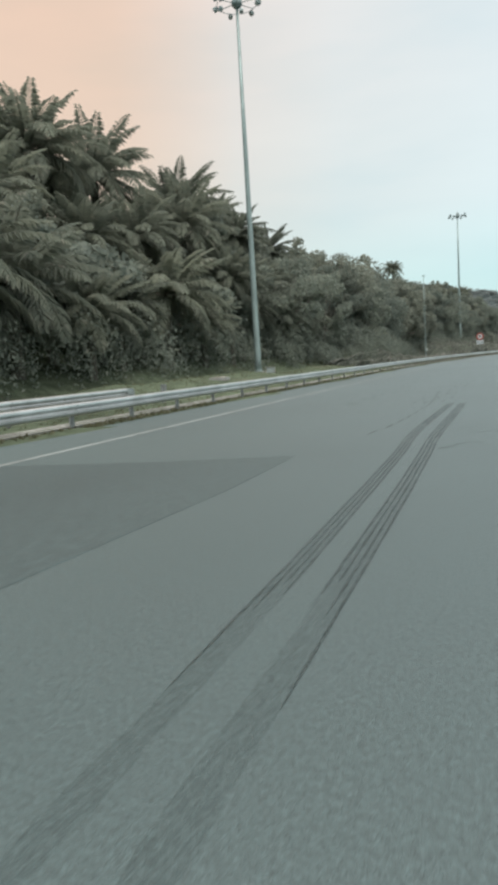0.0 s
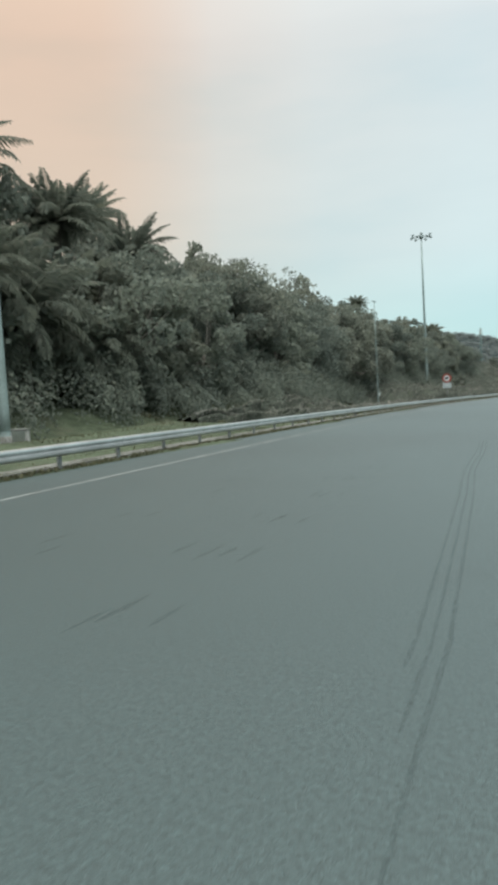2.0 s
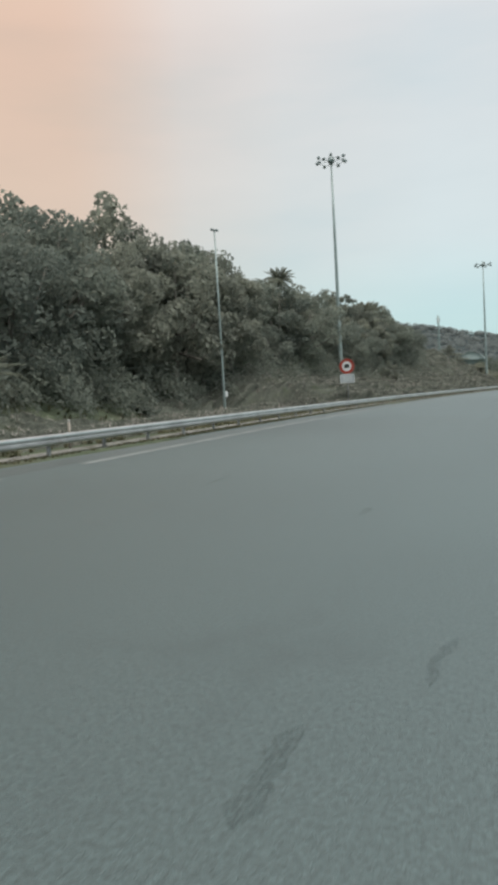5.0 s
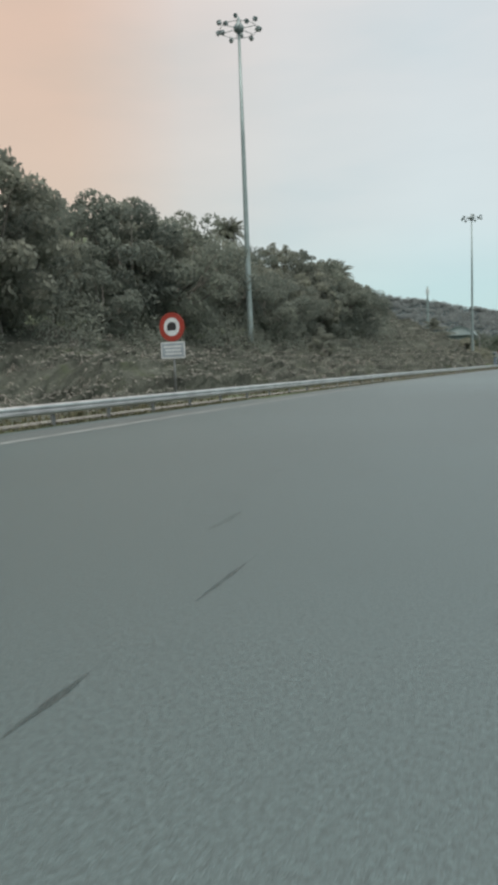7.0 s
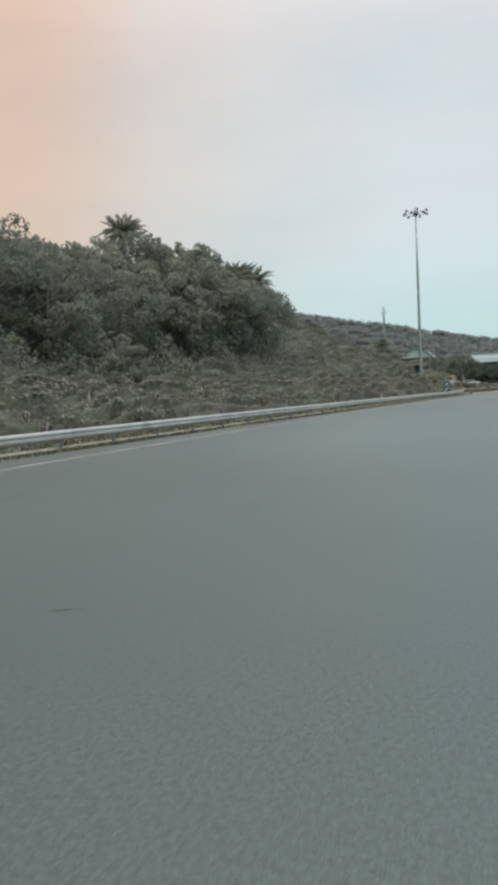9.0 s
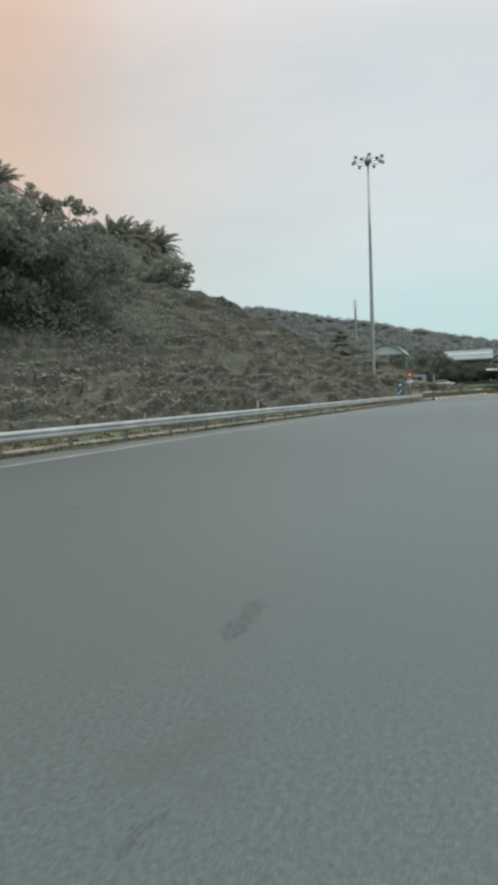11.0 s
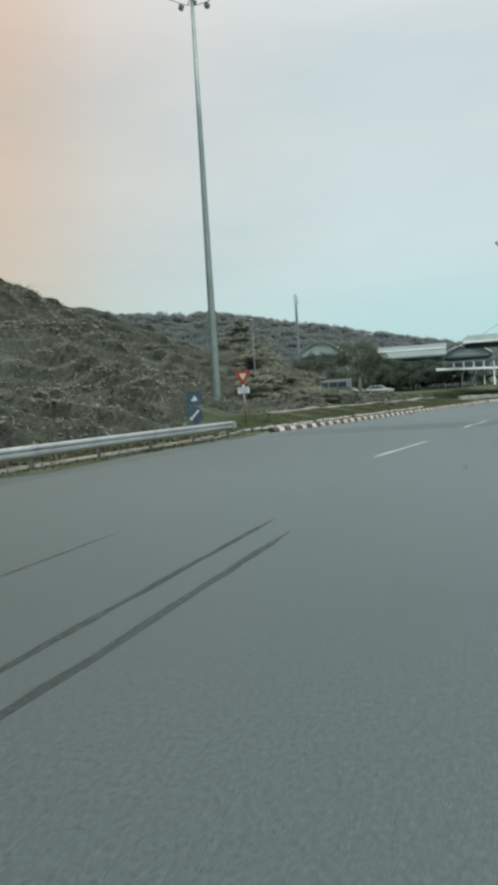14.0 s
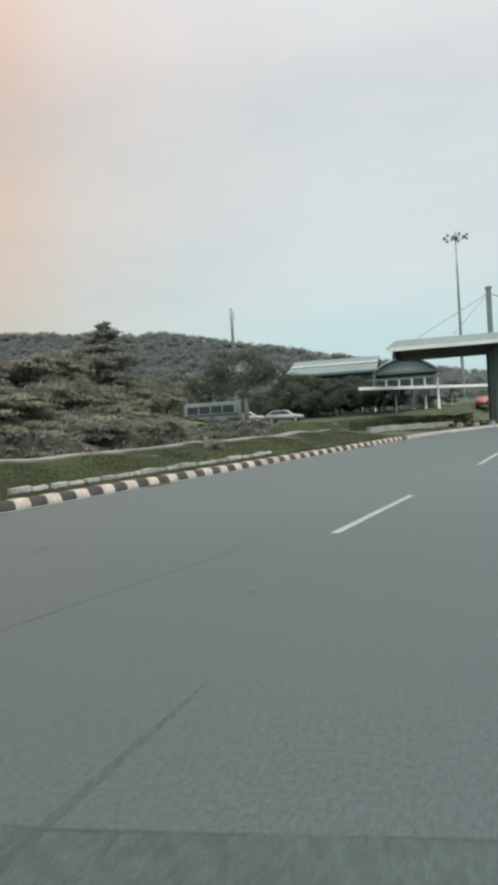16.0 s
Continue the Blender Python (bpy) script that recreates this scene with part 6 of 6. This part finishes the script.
def build_far_things():
    # distant monopole
    z = land(-57.2, 473.3)
    tower = thing("radio_tower", "slim pale radio mast rising above the far trees", "radio mast", (-57.2, 473.3, z))
    solid("pole", mesh("pole", *lathe([(0.75, 0), (0.6, 12), (0.45, 28), (0.42, 39.2 - z)], 10), M_ROOF_METAL, True), tower)
    for k in range(3):
        a = radians(120 * k + 20)
        part("antenna", box(0.35, 0.2, 2.6, (0.75 * math.cos(a), 0.75 * math.sin(a), 35.5 - z), 0.05), M_SIGN_WHITE, tower)
        part("antenna_arm", box(0.8, 0.08, 0.08, (0.4, 0, 0), 0.01), M_MAST, tower, "", pose(0, 0, 36.5 - z, 0, 0, 120 * k + 20))
    # middle-distance trees
    rnd = random.Random(31)
    for i in range(64):
        y = rnd.uniform(372, 600)
        x = rnd.uniform(-190, -22) * (y / 480)
        zz = land(x, y)
        plant(BROAD_FAR[i % 4], "broadleaf_tree", "grey-green tree in the distance", "tree", (x, y), zz - 0.2, rnd.uniform(0.75, 1.35), rnd.uniform(0, 360), "far trees", 1.2)
    for i in range(16):
        y = rnd.uniform(360, 420)
        x = rnd.uniform(-62, -24)
        plant(BROAD_FAR[i % 4], "broadleaf_tree", "grey-green tree in the distance", "tree", (x, y), land(x, y) - 0.2, rnd.uniform(0.32, 0.55), rnd.uniform(0, 360), "far trees", 1.2)
    for i in range(22):
        y = rnd.uniform(296, 345)
        x = edge_x(296) - rnd.uniform(75, 150)
        plant(BROAD_FAR[i % 4], "broadleaf_tree", "grey-green tree beyond the bank", "tree", (x, y), land(x, y) - 0.2, rnd.uniform(0.5, 1.0), rnd.uniform(0, 360), "far trees", 1.1)
    # wooded ridge on the horizon
    prof = ((-900, 108), (-400, 101), (-342, 97), (-277, 90), (-200, 84), (-151, 73), (-105, 64), (-60, 54), (-21, 45), (40, 33), (140, 24), (400, 14))
    rng = np.random.default_rng(17)

    def ridge_z(x, t):
        lump = noise.noise(Vector((x * 0.045, t * 8, 1))) * 2.0 + noise.noise(Vector((x * 0.16, t * 27, 4))) * 1.7 + noise.noise(Vector((x * 0.37, t * 60, 9))) * 0.8
        return (table(x, *prof) - 5) * t ** 0.75 + lump * min(1, t * 3)

    xs = np.arange(-620, 330, 2.6)
    rows = np.linspace(0, 1, 46)
    verts, faces = [], []
    for t in rows:
        for x in xs:
            verts.append((x, 640 + 170 * t, ridge_z(x, t) - 1))
    n = len(xs)
    for j in range(len(rows) - 1):
        for i in range(n - 1):
            faces.append((j * n + i, j * n + i + 1, (j + 1) * n + i + 1, (j + 1) * n + i))
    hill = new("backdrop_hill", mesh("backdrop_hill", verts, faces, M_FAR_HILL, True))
    tagged(hill, "hazy wooded ridge on the horizon", "hill", kind="structure")
    crowns, per = 5200, 46
    cx, ct = rng.uniform(-560, 260, crowns), np.where(rng.random(crowns) < 0.2, rng.uniform(0.94, 1.0, crowns), rng.uniform(0.03, 1.0, crowns) ** 0.6)
    cz = np.array([ridge_z(x, t) for x, t in zip(cx, ct)])
    cr = rng.uniform(1.8, 3.8, crowns) * np.where(ct > 0.93, 1.15, 1.0)
    k = np.repeat(np.arange(crowns), per)
    v = unit(rng, len(k))
    v[:, 2] = np.abs(v[:, 2])
    p = np.stack([cx[k], 640 + 170 * ct[k], cz[k]], 1) + v * (cr[k] * rng.uniform(0.75, 1.08, len(k)))[:, None]
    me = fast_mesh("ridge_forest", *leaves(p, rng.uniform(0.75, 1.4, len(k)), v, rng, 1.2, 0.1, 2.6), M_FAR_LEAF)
    tagged(new("ridge_forest", me), "leafy crowns on the far ridge, haze in their colour", "forest", kind="stuff")


def build_lawn():
    """Green berm between the edging stones and the bank, with a path on top."""
    ys = list(np.arange(255.0, 299.6, 1.0))
    ds = list(np.linspace(1.4, 7.8, 9))
    verts = [(edge_x(y) - d, y, land(edge_x(y) - d, y) + 0.03) for y in ys for d in ds]
    n = len(ds)
    faces = [(j * n + i + 1, j * n + i, (j + 1) * n + i, (j + 1) * n + i + 1) for j in range(len(ys) - 1) for i in range(n - 1)]
    tagged(new("lawn", mesh("lawn", verts, faces, M_LAWN, True)), "green mown lawn berm behind the painted kerb", "lawn", kind="structure")
    path_ys = [y for y in ys if y >= 266]
    verts = [(edge_x(y) - d, y, land(edge_x(y) - d, y) + z) for y in path_ys for d, z in ((7.1, -0.1), (7.1, 0.1), (7.7, 0.1), (7.7, -0.1))]
    faces = [(j * 4 + i + 1, j * 4 + i, (j + 1) * 4 + i, (j + 1) * 4 + i + 1) for j in range(len(path_ys) - 1) for i in range(3)]
    tagged(new("footpath", mesh("footpath", verts, faces, M_DRAIN)), "narrow pale footpath along the top of the lawn", "footpath", kind="structure")
    rng = np.random.default_rng(12)
    y = rng.uniform(255, 299.3, 16000)
    d = rng.uniform(0.4, 7.0, 16000)
    spots = np.array([(edge_x(b) - a, b, land(edge_x(b) - a, b) + 0.02) for a, b in zip(d, y)])
    me = tufts("lawn_grass", spots, rng.uniform(0.025, 0.06, 16000), 5, 0.03, (0.05, 0.0), rng, M_LAWN_BLADE)
    tagged(new("lawn_grass", me), "short blades of green lawn grass", "grass", kind="stuff")


def build_plaza_ground():
    """Lawn beyond the kerb's end, a low wall on it, and the paved toll area."""
    ys = list(np.arange(307.0, 337.1, 1.5))
    ds = list(np.linspace(0.4, 26.0, 22))
    verts = [(edge_x(y) - d, y, land(edge_x(y) - d, y) + 0.07) for y in ys for d in ds]
    n = len(ds)
    faces = [(j * n + i + 1, j * n + i, (j + 1) * n + i, (j + 1) * n + i + 1) for j in range(len(ys) - 1) for i in range(n - 1)]
    tagged(new("lawn", mesh("lawn", verts, faces, M_LAWN, True)), "dull green lawn in front of the shelter", "lawn", kind="structure")
    wall = thing("low_wall", "low pale concrete wall on the lawn", "wall")
    pts = [(-1.5, 300.5), (0.2, 306.0), (1.9, 311.0), (3.4, 315.5), (4.6, 319.5)]
    for a, b in zip(pts, pts[1:]):
        L = math.hypot(b[0] - a[0], b[1] - a[1])
        part("wall_block", box(0.3, L - 0.02, 0.44, (0, L / 2, -0.08), 0.03), M_CONCRETE, wall, "", pose(a[0], a[1], land(*a) + 0.05, 0, 0, math.degrees(math.atan2(a[0] - b[0], b[1] - a[1]))))


def build_gutter():
    pts = [(edge_x(y) + 0.09, y) for y in np.arange(252.8, 298, 1.0)]
    g = new("gutter", mesh("gutter", *strip(pts, 0.13, 0.010, 0.2, 7), M_LINE))
    tagged(g, "worn pale gutter line at the foot of the kerb", "gutter", kind="structure")


def build_bus(place, turn):
    z = land(*place)
    bus = thing("parked_bus", "white minibus with dark windows parked behind the lawn", "bus", (*place, z), turn, "parked vehicles")
    L, W, H = 6.2, 2.2, 2.6
    body = box(L, W, H - 0.4, (0, 0, 0.4), 0.18)
    part("body", body, M_CAR_WHITE, bus)
    for s in (-1, 1):
        for k in range(4):
            part("window", box(1.15, 0.05, 0.75, (-L / 2 + 1.0 + 1.28 * k, s * (W / 2 + 0.005), 1.45), 0.02), M_GLASS, bus)
        part("stripe", box(L - 0.6, 0.04, 0.18, (0, s * (W / 2 + 0.005), 1.15), 0.01), M_SIGN_BLUE, bus, "blue stripe")
    part("windscreen", box(0.05, W - 0.4, 1.2, (L / 2 + 0.005, 0, 1.35), 0.02), M_GLASS, bus)
    tyre = mesh("wheel", *lathe([(0.25, -0.14), (0.46, -0.14), (0.48, -0.08), (0.48, 0.08), (0.46, 0.14), (0.25, 0.14)], 18), M_TYRE, True)
    for x in (-L * 0.3, L * 0.32):
        for s in (-1, 1):
            solid("wheel", tyre, bus, pose(x, s * (W / 2 - 0.1), 0.48, 90, 0, 0))


# ---- build ----
build_ground()
road = build_road()
build_markings(road)
build_drain()
build_guardrail(2.0, 251.7, -0.30, "long galvanised corrugated guardrail on steel posts along the verge")
build_guardrail(2.0, 24.4, -2.6, "short second guardrail ending behind the first one", 0.12)
for place, top, plinth in (((-28.71, 58.48), 33.0, 1.3), ((-31.7, 178.3), 33.5, 1.2), ((-18.9, 272.3), 31.6, 1.2), ((9.1, 380.7), 31.6, 1.2)):
    build_mast(place, top, land(*place), plinth)
build_street_lamp((-30.98, 137.1), 15.7, 0.15, 70, 2)
build_street_lamp((-18.05, 280.0), 7.25, 0.35, 0, 1, 0.62)
build_round_sign((-21.96, 144.66), 3.72, -2)
build_give_way_sign((-12.73, 259.24), 2.79, 8)
build_direction_sign((-13.1, 252.7), 6)
build_kerb()
build_small_things()
build_forest()
build_undergrowth()
build_bank()
build_verge()
build_plaza_plants()
build_building("service_building", "long low hall with a grey metal roof behind trees", -15.0, -3.3, 342.0, 356.0, 7.2, 9.5)
build_building("entrance_hall", "pale hall with a curved metal roof behind the canopy", -4.0, 4.1, 347.6, 360.0, 7.0, 8.75, True)
build_building("far_hall", "grey hall with a rounded gable roof among trees", -39.4, -27.9, 392.0, 404.0, 11.6, 14.8, True)
build_canopy()
build_plaza_details()
build_toll_roof()
for place, turn, paint, van, label in (((-19.5, 354.0), -3, M_CAR_WHITE, True, "white van parked behind the trees"), ((-13.0, 329.5), 2, M_CAR_WHITE, False, "white car parked behind the trees"), ((-17.6, 330.5), 4, M_CAR_WHITE, False, "white car parked behind the trees"), ((-21.0, 341.5), 12, M_CAR_WHITE, False, "white car parked behind the lawn"), ((9.6, 345.5), 80, M_CAR_RED, False, "red car at the toll plaza")):
    build_car("parked_van" if van else "parked_car", label, place, turn, paint, van)
build_bus((-19.3, 323.5), 3)
build_lawn()
build_plaza_ground()
build_gutter()
build_far_things()
